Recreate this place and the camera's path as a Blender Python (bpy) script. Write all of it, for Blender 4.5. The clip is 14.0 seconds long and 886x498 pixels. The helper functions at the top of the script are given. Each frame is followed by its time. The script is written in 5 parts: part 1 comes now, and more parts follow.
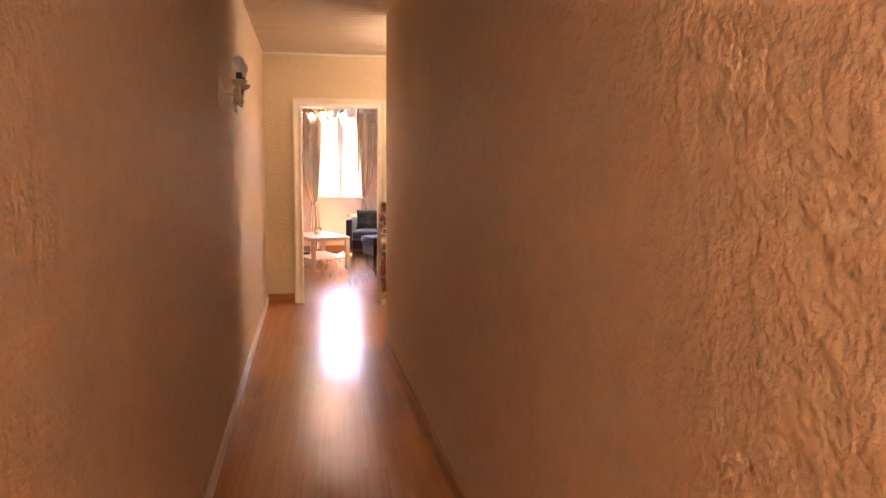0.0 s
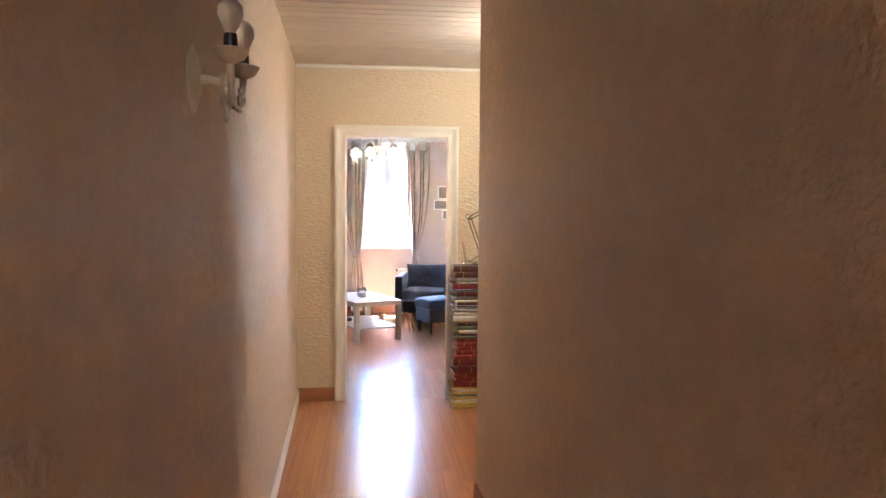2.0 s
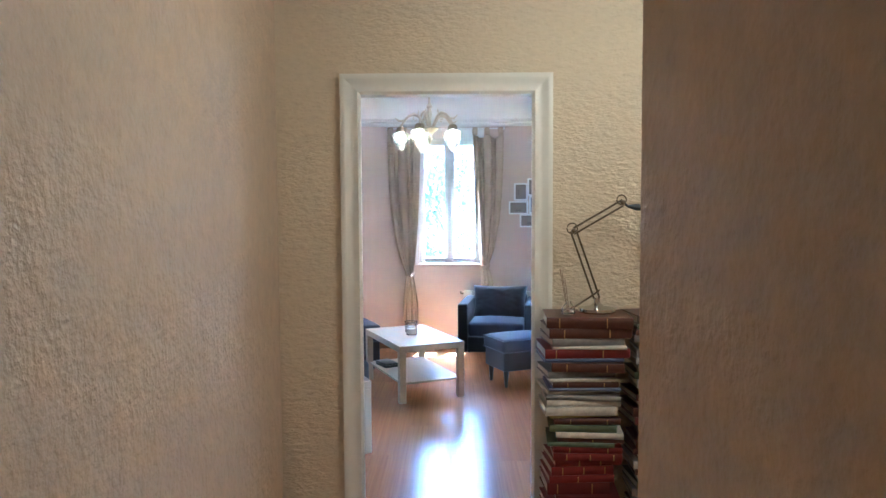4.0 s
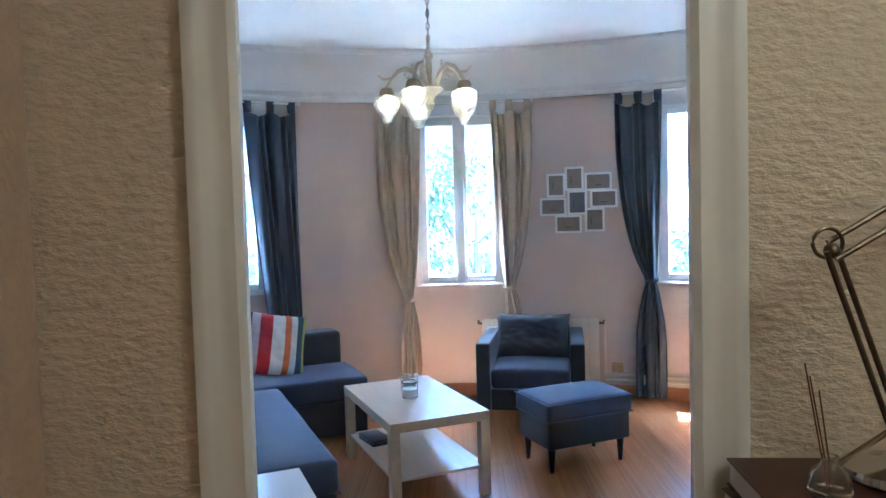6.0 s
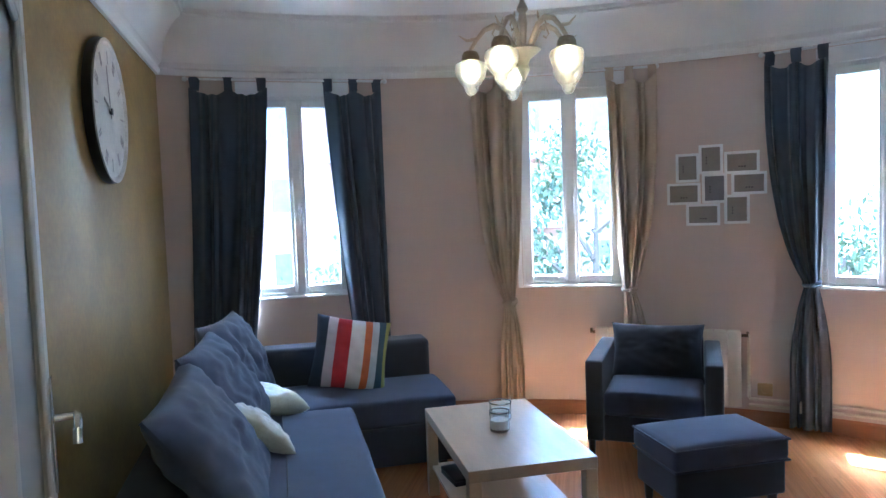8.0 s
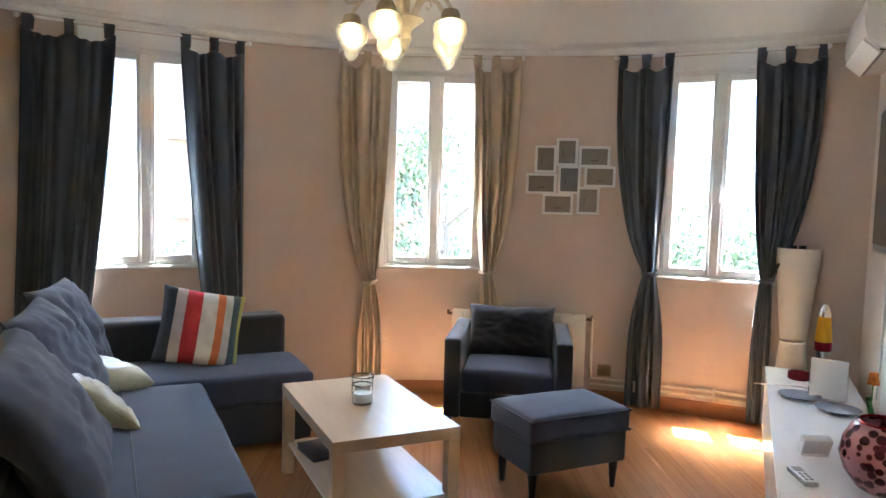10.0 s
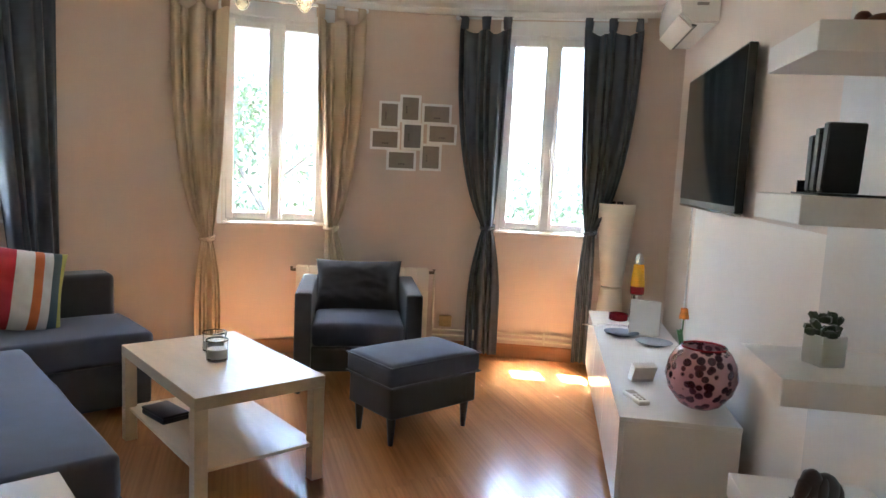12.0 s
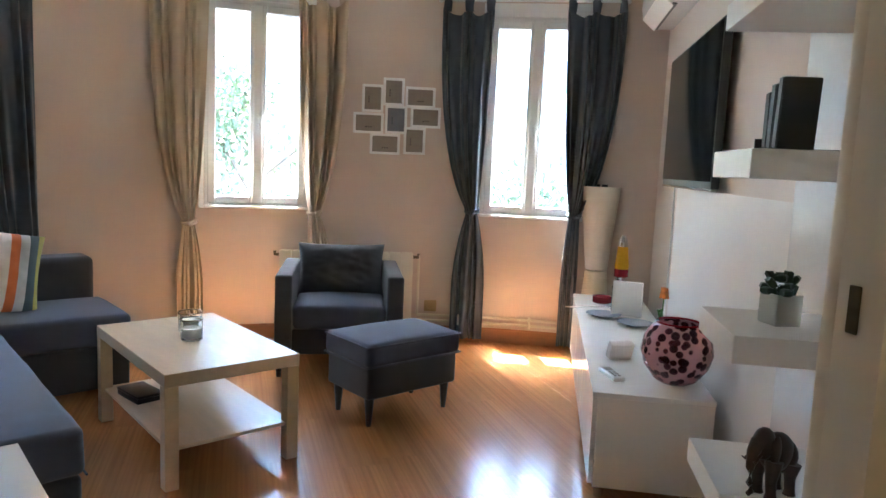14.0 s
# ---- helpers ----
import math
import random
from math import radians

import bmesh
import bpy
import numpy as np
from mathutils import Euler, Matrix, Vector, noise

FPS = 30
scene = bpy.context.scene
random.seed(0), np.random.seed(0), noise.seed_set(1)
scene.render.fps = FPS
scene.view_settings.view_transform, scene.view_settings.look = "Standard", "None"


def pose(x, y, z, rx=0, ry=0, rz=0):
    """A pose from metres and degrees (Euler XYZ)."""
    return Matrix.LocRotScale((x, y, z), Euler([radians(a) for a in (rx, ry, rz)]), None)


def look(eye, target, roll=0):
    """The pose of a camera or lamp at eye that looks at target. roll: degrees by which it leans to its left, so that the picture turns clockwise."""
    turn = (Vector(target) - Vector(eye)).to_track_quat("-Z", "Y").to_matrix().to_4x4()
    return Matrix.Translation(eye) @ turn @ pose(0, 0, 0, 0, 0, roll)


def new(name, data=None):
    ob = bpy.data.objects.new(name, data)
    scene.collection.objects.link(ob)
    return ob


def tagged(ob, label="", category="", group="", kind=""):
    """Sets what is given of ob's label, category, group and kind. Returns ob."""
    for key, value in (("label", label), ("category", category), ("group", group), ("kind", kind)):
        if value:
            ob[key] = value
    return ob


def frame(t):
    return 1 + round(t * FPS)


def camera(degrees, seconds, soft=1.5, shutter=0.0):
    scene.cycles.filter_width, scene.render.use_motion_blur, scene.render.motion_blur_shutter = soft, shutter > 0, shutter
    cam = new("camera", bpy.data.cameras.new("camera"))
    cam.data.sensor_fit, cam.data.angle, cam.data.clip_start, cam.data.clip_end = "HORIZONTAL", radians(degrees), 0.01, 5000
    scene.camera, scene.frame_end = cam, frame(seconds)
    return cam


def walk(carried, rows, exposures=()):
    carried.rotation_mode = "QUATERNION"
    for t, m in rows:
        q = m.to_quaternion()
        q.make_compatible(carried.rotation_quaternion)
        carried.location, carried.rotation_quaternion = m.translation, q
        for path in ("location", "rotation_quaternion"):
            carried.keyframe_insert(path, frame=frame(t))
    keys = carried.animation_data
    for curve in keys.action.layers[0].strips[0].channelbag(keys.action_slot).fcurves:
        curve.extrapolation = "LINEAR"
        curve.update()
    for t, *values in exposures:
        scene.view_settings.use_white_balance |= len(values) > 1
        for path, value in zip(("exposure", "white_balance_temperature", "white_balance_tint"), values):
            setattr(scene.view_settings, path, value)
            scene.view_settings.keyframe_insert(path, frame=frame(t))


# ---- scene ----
cam = camera(65.8, 14.0)
PATH = [
    (0, (0.29, -7.202, 1.407), (0.586, -5.238, 1.172), 0.6),
    (0.5, (0.231, -6.715, 1.394), (0.378, -4.726, 1.253), -0.2),
    (1, (0.19, -6.306, 1.425), (0.321, -4.31, 1.315), 0.1),
    (1.5, (0.15, -5.812, 1.458), (0.297, -3.821, 1.347), 0.5),
    (2, (0.13, -5.281, 1.472), (0.326, -3.295, 1.354), 0.4),
    (2.5, (0.176, -4.752, 1.465), (0.336, -2.762, 1.346), 0.2),
    (3, (0.315, -4.183, 1.472), (0.31, -2.187, 1.343), 0.4),
    (5.3, (0.275, -1.794, 1.491), (0.24, 0.204, 1.411), -1.0),
    (5.5, (0.271, -1.598, 1.475), (0.214, 0.398, 1.377), -1.2),
    (6, (0.278, -1.225, 1.466), (0.232, 0.772, 1.373), -1.6),
    (6.2, (0.3, -1.065, 1.457), (0.266, 0.933, 1.369), -1.5),
    (6.5, (0.354, -0.847, 1.465), (0.277, 1.149, 1.372), -1.5),
    (7, (0.379, -0.553, 1.452), (0.037, 1.415, 1.351), -2.0),
    (7.2, (0.392, -0.497, 1.499), (-0.012, 1.457, 1.367), -2.2),
    (9.5, (0.301, -0.508, 1.445), (0.019, 1.469, 1.335), 1.1),
    (10, (0.251, -0.477, 1.391), (0.302, 1.517, 1.248), 1.6),
    (10.2, (0.2, -0.434, 1.377), (0.274, 1.558, 1.219), 1.7),
    (10.5, (0.146, -0.425, 1.374), (0.361, 1.557, 1.225), 2.0),
    (11, (0.116, -0.443, 1.371), (0.551, 1.502, 1.202), 3.0),
    (11.5, (0.066, -0.464, 1.335), (0.616, 1.447, 1.123), 3.4),
    (12, (0.053, -0.475, 1.317), (0.632, 1.426, 1.093), 2.7),
    (12.5, (0.058, -0.492, 1.272), (0.628, 1.411, 1.037), 1.8),
    (13, (0.064, -0.504, 1.252), (0.652, 1.393, 1.012), 2.0),
    (13.5, (0.085, -0.518, 1.261), (0.691, 1.372, 1.01), 2.3),
    (14, (0.154, -0.492, 1.247), (0.738, 1.406, 1.007), 2.5),
]
EXPOSURES = ((0, 6.62, 7000, 34), (0.5, 6.68, 6500, 33), (1, 6.75, 5900, 29), (1.5, 6.8, 5250, 19), (2, 6.8, 4850, 10), (3, 6.65, 4400, 4), (5.3, 5.5, 4150, -2), (6, 5.4, 4200, -1), (7, 4.8, 4200, 0), (9.5, 5.18, 5600, 2), (11, 5.25, 6050, 2), (14, 5.28, 5650, -1))
walk(cam, [(t, look(eye, target, roll)) for t, eye, target, roll in PATH], EXPOSURES)
# ---- light ----
world = bpy.data.worlds.new("sky")
scene.world = world
world.use_nodes = True
wn = world.node_tree
sky = wn.nodes.new("ShaderNodeTexSky")
sky.sky_type = "NISHITA"
sky.sun_disc = False
sky.sun_elevation = radians(70)
sky.sun_rotation = radians(12)
wn.links.new(sky.outputs["Color"], wn.nodes["Background"].inputs["Color"])
wn.nodes["Background"].inputs["Strength"].default_value = 0.15
sun_data = bpy.data.lights.new("sun", "SUN")
sun_data.energy, sun_data.angle, sun_data.color = 5.0, radians(0.5), (1.0, 0.95, 0.88)
sun = new("sun", sun_data)
sun.matrix_world = look((0.07 * 20, 0.33 * 20, 19), (0, 0, 0))


# ---- materials ----
def mat(name, color, rough=0.6, metal=0.0, vary=0.12, scale=6.0, fine=80.0, bump=0.1, dist=0.002, stretch=(1, 1, 1), color2=None,
        per_object=0.0, per_island=0.0, clear=0.0, spec=0.5, sheen=0.0):
    m = bpy.data.materials.new(name)
    m.use_nodes = True
    nt = m.node_tree
    b = nt.nodes["Principled BSDF"]
    link = nt.links.new
    co = nt.nodes.new("ShaderNodeTexCoord")
    mp = nt.nodes.new("ShaderNodeMapping")
    mp.inputs["Scale"].default_value = stretch
    link(co.outputs["Object"], mp.inputs["Vector"])
    big = nt.nodes.new("ShaderNodeTexNoise")
    big.inputs["Scale"].default_value = scale
    big.inputs["Detail"].default_value = 4
    small = nt.nodes.new("ShaderNodeTexNoise")
    small.inputs["Scale"].default_value = fine
    small.inputs["Detail"].default_value = 3
    link(mp.outputs["Vector"], big.inputs["Vector"])
    link(mp.outputs["Vector"], small.inputs["Vector"])
    add = nt.nodes.new("ShaderNodeMath")
    add.operation = "MULTIPLY_ADD"
    link(small.outputs["Fac"], add.inputs[0])
    add.inputs[1].default_value = 0.5
    link(big.outputs["Fac"], add.inputs[2])
    ramp = nt.nodes.new("ShaderNodeMapRange")
    ramp.inputs["From Min"].default_value, ramp.inputs["From Max"].default_value = 0.45, 1.05
    link(add.outputs[0], ramp.inputs["Value"])
    mix = nt.nodes.new("ShaderNodeMix")
    mix.data_type = "RGBA"
    c2 = color2 or tuple(c * (1 - 2 * vary) for c in color)
    c1 = color if color2 else tuple(min(1, c * (1 + vary * 0.6)) for c in color)
    mix.inputs["A"].default_value, mix.inputs["B"].default_value = (*c2, 1), (*c1, 1)
    link(ramp.outputs["Result"], mix.inputs["Factor"])
    out = mix.outputs["Result"]
    if per_object or per_island:
        if per_object:
            src = nt.nodes.new("ShaderNodeObjectInfo").outputs["Random"]
        else:
            src = nt.nodes.new("ShaderNodeNewGeometry").outputs["Random Per Island"]
        mr = nt.nodes.new("ShaderNodeMapRange")
        k = per_object or per_island
        mr.inputs["To Min"].default_value, mr.inputs["To Max"].default_value = 1 - k, 1 + k
        link(src, mr.inputs["Value"])
        hsv = nt.nodes.new("ShaderNodeHueSaturation")
        link(mr.outputs["Result"], hsv.inputs["Value"])
        link(out, hsv.inputs["Color"])
        out = hsv.outputs["Color"]
    link(out, b.inputs["Base Color"])
    rr = nt.nodes.new("ShaderNodeMapRange")
    rr.inputs["To Min"].default_value, rr.inputs["To Max"].default_value = max(0.02, rough * 0.85), min(1, rough * 1.15)
    link(big.outputs["Fac"], rr.inputs["Value"])
    link(rr.outputs["Result"], b.inputs["Roughness"])
    b.inputs["Metallic"].default_value = metal
    b.inputs["Coat Weight"].default_value = clear
    b.inputs["Coat Roughness"].default_value = 0.12
    b.inputs["Specular IOR Level"].default_value = spec
    b.inputs["Sheen Weight"].default_value = sheen
    if bump:
        bp = nt.nodes.new("ShaderNodeBump")
        bp.inputs["Strength"].default_value, bp.inputs["Distance"].default_value = bump, dist
        link(add.outputs[0], bp.inputs["Height"])
        link(bp.outputs["Normal"], b.inputs["Normal"])
    return m


def glow(name, color, power):
    m = mat(name, color, 0.4, bump=0)
    b = m.node_tree.nodes["Principled BSDF"]
    b.inputs["Emission Color"].default_value = (*color, 1)
    b.inputs["Emission Strength"].default_value = power
    return m


def glass(name, color=(1, 1, 1), rough=0.0, ior=1.45, bump=0.0):
    m = bpy.data.materials.new(name)
    m.use_nodes = True
    b = m.node_tree.nodes["Principled BSDF"]
    b.inputs["Base Color"].default_value = (*color, 1)
    b.inputs["Transmission Weight"].default_value = 1
    b.inputs["Roughness"].default_value = rough
    b.inputs["IOR"].default_value = ior
    if bump:
        tx = m.node_tree.nodes.new("ShaderNodeTexNoise")
        tx.inputs["Scale"].default_value = 120
        bp = m.node_tree.nodes.new("ShaderNodeBump")
        bp.inputs["Strength"].default_value, bp.inputs["Distance"].default_value = bump, 0.002
        m.node_tree.links.new(tx.outputs["Fac"], bp.inputs["Height"])
        m.node_tree.links.new(bp.outputs["Normal"], b.inputs["Normal"])
    return m


M = {}
M["room_wall"] = mat("room_wall_paint", (0.64, 0.52, 0.44), 0.7, vary=0.04, scale=1.5, fine=150, bump=0.25, dist=0.002)
M["room_white"] = mat("white_wall_paint", (0.82, 0.79, 0.75), 0.45, vary=0.03, scale=2, fine=120, bump=0.15)
M["tv_wall"] = mat("pale_wall_paint", (0.74, 0.65, 0.58), 0.6, vary=0.03, scale=1.5, fine=150, bump=0.2)
M["pier"] = mat("glossy_white_wall", (0.80, 0.81, 0.80), 0.22, vary=0.03, scale=2, fine=60, bump=0.05)
M["gold"] = mat("gold_sponged_paint", (0.42, 0.28, 0.085), 0.45, 0.15, scale=3.5, fine=38, bump=0.35, color2=(0.25, 0.155, 0.042))
M["plaster"] = mat("ceiling_plaster", (0.81, 0.80, 0.77), 0.6, vary=0.03, scale=3, fine=90, bump=0.15)
M["hall_wall"] = mat("hall_stucco", (0.62, 0.475, 0.325), 0.62, vary=0.07, scale=16, fine=58, bump=1.0, dist=0.014)
M["door_wall"] = mat("door_wall_paint", (0.64, 0.53, 0.36), 0.55, vary=0.04, scale=42, fine=110, bump=1.0, dist=0.010, stretch=(0.6, 1, 1.2))
M["slat"] = mat("white_ceiling_slats", (0.68, 0.62, 0.55), 0.5, vary=0.04, per_island=0.04)
M["floor"] = mat("beech_laminate", (0.46, 0.21, 0.085), 0.2, scale=1.6, fine=22, vary=0.14, bump=0.012, dist=0.001, stretch=(9, 0.8, 1), per_object=0.1, spec=0.6)
M["base"] = mat("baseboard_wood", (0.36, 0.15, 0.055), 0.4, scale=3, fine=40, stretch=(1, 1, 8))
M["trim"] = mat("cream_gloss_paint", (0.73, 0.70, 0.62), 0.35, vary=0.03, scale=5, fine=60, bump=0.1)
M["pvc"] = mat("white_pvc", (0.86, 0.86, 0.85), 0.3, vary=0.02, bump=0.02)
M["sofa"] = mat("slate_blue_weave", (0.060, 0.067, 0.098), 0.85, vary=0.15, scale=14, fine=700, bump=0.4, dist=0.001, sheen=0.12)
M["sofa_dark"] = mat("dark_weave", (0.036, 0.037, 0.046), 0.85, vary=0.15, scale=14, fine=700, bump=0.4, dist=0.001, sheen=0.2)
M["curtain_dark"] = mat("slate_curtain_cloth", (0.072, 0.088, 0.114), 0.85, vary=0.1, scale=5, fine=600, bump=0.2, sheen=0.2)
M["curtain_beige"] = mat("linen_curtain_cloth", (0.60, 0.49, 0.36), 0.85, vary=0.08, scale=5, fine=600, bump=0.2)
M["birch"] = mat("birch_foil", (0.62, 0.47, 0.30), 0.3, scale=2.5, fine=30, vary=0.08, bump=0.02, stretch=(1, 7, 7))
M["white"] = mat("white_lacquer", (0.84, 0.83, 0.80), 0.18, vary=0.02, bump=0.02)
M["white_matt"] = mat("white_foil", (0.80, 0.77, 0.72), 0.4, vary=0.03, bump=0.03)
M["leg"] = mat("black_brown_wood", (0.018, 0.014, 0.012), 0.4)
M["black"] = mat("black_plastic", (0.012, 0.012, 0.013), 0.3, vary=0.1)
M["screen"] = mat("tv_glass", (0.012, 0.018, 0.018), 0.07, vary=0.05, bump=0)
M["chrome"] = mat("chrome", (0.62, 0.61, 0.58), 0.15, 1.0, vary=0.05, bump=0)
M["brass"] = mat("aged_brass", (0.16, 0.12, 0.075), 0.35, 0.9, vary=0.2, scale=20)
M["cream"] = mat("cream_enamel", (0.66, 0.58, 0.44), 0.4, vary=0.12, scale=25, fine=200)
M["radiator"] = mat("cream_radiator_enamel", (0.74, 0.68, 0.55), 0.35, vary=0.03)
M["grey_photo"] = mat("grey_photo_insert", (0.26, 0.23, 0.19), 0.35, vary=0.06, scale=20)
M["blue_photo"] = mat("bluish_photo_insert", (0.17, 0.17, 0.19), 0.35, vary=0.06, scale=20)
M["ink"] = mat("dark_print", (0.06, 0.055, 0.05), 0.6)
M["grey_ink"] = mat("faded_grey_print", (0.33, 0.31, 0.29), 0.7)
M["clock_face"] = mat("worn_clock_face", (0.70, 0.67, 0.60), 0.5, vary=0.14, scale=9, fine=60)
M["wax"] = mat("candle_wax", (0.86, 0.83, 0.76), 0.5, vary=0.04)
M["pane"] = glass("window_glass", ior=1.1)
M["clear"] = glass("clear_glass", (0.97, 0.98, 0.98))
M["shade_glass"] = glass("cut_shade_glass", (1.0, 0.95, 0.84), 0.14, 1.35, bump=0.9)
M["frost"] = glass("frosted_glass", (0.85, 0.88, 0.85), 0.45, 1.3, bump=0.4)
M["bulb"] = glow("lit_bulb", (1.0, 0.74, 0.42), 2.0)
# glow of the fill globe added at the corridor's unseen end
M["hall_fill_bulb"] = glow("hall_fill_glow", (1.0, 0.78, 0.56), 3.5)
M["alcove_bulb"] = glow("alcove_bulb_glow", (1.0, 0.80, 0.52), 0.56)
M["leaf"] = mat("tree_leaf", (0.12, 0.15, 0.075), 0.55, vary=0.3, scale=3, fine=30, bump=0.1, per_island=0.35)
M["bark"] = mat("bark", (0.12, 0.09, 0.065), 0.9, scale=10, fine=40, bump=0.6, dist=0.01)
M["succulent"] = mat("succulent_leaf", (0.035, 0.065, 0.03), 0.4, vary=0.25, scale=40)
M["soil"] = mat("pale_grit", (0.66, 0.60, 0.50), 0.9, scale=60)
M["elephant"] = mat("carved_dark_wood", (0.045, 0.018, 0.011), 0.35, vary=0.3, scale=30, fine=200, bump=0.3)
M["ashtray"] = mat("red_lacquer", (0.25, 0.012, 0.018), 0.25)
M["plate"] = mat("grey_blue_ceramic", (0.30, 0.34, 0.40), 0.25)
M["orange_petal"] = mat("orange_petal", (0.75, 0.20, 0.01), 0.5, vary=0.2, scale=40)
M["stem"] = mat("green_stem", (0.08, 0.18, 0.03), 0.5)
M["brick"] = mat("facade_brick", (0.38, 0.22, 0.16), 0.85, scale=1.2, fine=12, bump=0.3)
M["render_wall"] = mat("facade_render", (0.62, 0.56, 0.52), 0.85, scale=0.7, fine=9)
M["dark_glass"] = mat("far_window_glass", (0.20, 0.21, 0.22), 0.3)
M["asphalt"] = mat("asphalt", (0.06, 0.06, 0.062), 0.9, scale=0.4, fine=30)


# ---- mesh tools ----
def box(bm, x0, x1, y0, y1, z0, z1, bevel=0.0, seg=2):
    b2 = bmesh.new()
    bmesh.ops.create_cube(b2, size=1)
    for v in b2.verts:
        v.co = Vector(((x0 + x1) / 2 + v.co.x * (x1 - x0), (y0 + y1) / 2 + v.co.y * (y1 - y0), (z0 + z1) / 2 + v.co.z * (z1 - z0)))
    if bevel:
        bmesh.ops.bevel(b2, geom=b2.edges[:], offset=bevel, segments=seg, profile=0.5, affect="EDGES")
    join(bm, b2)
    return bm


def join(bm, b2, m=None):
    if m:
        bmesh.ops.transform(b2, matrix=m, verts=b2.verts)
    me = bpy.data.meshes.new("tmp")
    b2.to_mesh(me)
    b2.free()
    bm.from_mesh(me)
    bpy.data.meshes.remove(me)


def lathe(bm, profile, n=24, m=None, cap=True):
    b2 = bmesh.new()
    rings = []
    for r, z in profile:
        rings.append([b2.verts.new((r * math.cos(2 * math.pi * i / n), r * math.sin(2 * math.pi * i / n), z)) for i in range(n)])
    for a, b in zip(rings, rings[1:]):
        for i in range(n):
            b2.faces.new((a[i], a[(i + 1) % n], b[(i + 1) % n], b[i]))
    if cap:
        b2.faces.new(rings[0][::-1])
        b2.faces.new(rings[-1])
    bmesh.ops.recalc_face_normals(b2, faces=b2.faces)
    join(bm, b2, m)
    return bm


def tube(bm, pts, r, n=10):
    pts = [Vector(p) for p in pts]
    rad = r if isinstance(r, (list, tuple)) else [r] * len(pts)
    b2 = bmesh.new()
    rings = []
    up = Vector((0.013, 0.021, 1)).normalized()
    for i, p in enumerate(pts):
        d = (pts[min(i + 1, len(pts) - 1)] - pts[max(i - 1, 0)]).normalized()
        a = d.cross(up)
        a = a.normalized() if a.length > 0.1 else d.cross(Vector((1, 0, 0))).normalized()
        b = d.cross(a).normalized()
        rings.append([b2.verts.new(p + rad[i] * (math.cos(2 * math.pi * k / n) * a + math.sin(2 * math.pi * k / n) * b)) for k in range(n)])
    for a, b in zip(rings, rings[1:]):
        for k in range(n):
            b2.faces.new((a[k], a[(k + 1) % n], b[(k + 1) % n], b[k]))
    b2.faces.new(rings[0])
    b2.faces.new(rings[-1])
    bmesh.ops.recalc_face_normals(b2, faces=b2.faces)
    join(bm, b2)
    return bm


def ball(bm, c, r, n=16, sx=1, sy=1, sz=1):
    b2 = bmesh.new()
    bmesh.ops.create_uvsphere(b2, u_segments=n, v_segments=max(6, n // 2), radius=r)
    join(bm, b2, Matrix.Translation(c) @ Matrix.Diagonal((sx, sy, sz, 1)))
    return bm


def prism(bm, poly, z0, z1):
    b2 = bmesh.new()
    lo = [b2.verts.new((x, y, z0)) for x, y in poly]
    hi = [b2.verts.new((x, y, z1)) for x, y in poly]
    b2.faces.new(lo[::-1])
    b2.faces.new(hi)
    for i in range(len(poly)):
        j = (i + 1) % len(poly)
        b2.faces.new((lo[i], lo[j], hi[j], hi[i]))
    bmesh.ops.recalc_face_normals(b2, faces=b2.faces)
    join(bm, b2)
    return bm


def B():
    return bmesh.new()


def mesh_of(name, bm, material, smooth=True):
    me = bpy.data.meshes.new(name)
    bm.to_mesh(me)
    bm.free()
    me.materials.append(material)
    if smooth:
        me.shade_smooth()
        me.set_sharp_from_angle(angle=radians(38))
    return me


def part(name, bm, material, parent, label="", at=None, smooth=True):
    ob = new(name, mesh_of(name, bm, material, smooth))
    ob.parent = parent
    if at is not None:
        ob.matrix_basis = at
    if label:
        tagged(ob, label)
    return ob


def thing(name, m, label, category, group="", kind=""):
    ob = new(name)
    ob.empty_display_size = 0.1
    ob.matrix_basis = m
    return tagged(ob, label, category, group, kind)


def solid(name, bm, material, label, category, m=None, group="", kind="", smooth=True):
    ob = new(name, mesh_of(name, bm, material, smooth))
    if m is not None:
        ob.matrix_basis = m
    return tagged(ob, label, category, group, kind)


def structure(name, bm, material, label, category, smooth=False):
    return solid(name, bm, material, label, category, kind="structure", smooth=smooth)


# ---- plan ----
CX, CY, R = 0.345, 0.16, 4.20          # the bowed window wall's centre and inner radius
R_OUT = 4.48
A_L, A_R = -38.2, 36.7                 # its ends, degrees clockwise from +y
CEIL, HALL_CEIL = 2.77, 2.54
WIN = (-26.5, -0.6, 25.3)              # window middles
WIN_HALF, WIN_Z0, WIN_Z1 = 4.65, 0.915, 2.285
LEFT_P, LEFT_U, LEFT_V = Vector((-2.27, 3.5)), Vector((-0.42, 0.907)), Vector((0.907, 0.42))
RIGHT_P, RIGHT_U, RIGHT_V = Vector((1.93, 1.53)), Vector((0.43, 0.903)), Vector((-0.903, 0.43))
WALL_Y, HALL_Y = 0.005, -0.05          # the door wall's two faces
DOOR_X0, DOOR_X1, DOOR_Z = -0.125, 0.70, 2.0


def arc(a, r):
    return CX + r * math.sin(radians(a)), CY + r * math.cos(radians(a))


def at_arc(a, r, z=0.0):
    """A pose on the bowed wall: x along it to the right, y outward."""
    x, y = arc(a, r)
    return pose(x, y, z, 0, 0, -a)


def along(p, u, v, s, d):
    q = p + u * s + v * d
    return q.x, q.y


def hall_left(y):
    return -0.463 - 0.045 * y


def hall_right(y):
    return 0.64 - 0.055 * (y + 1.88)


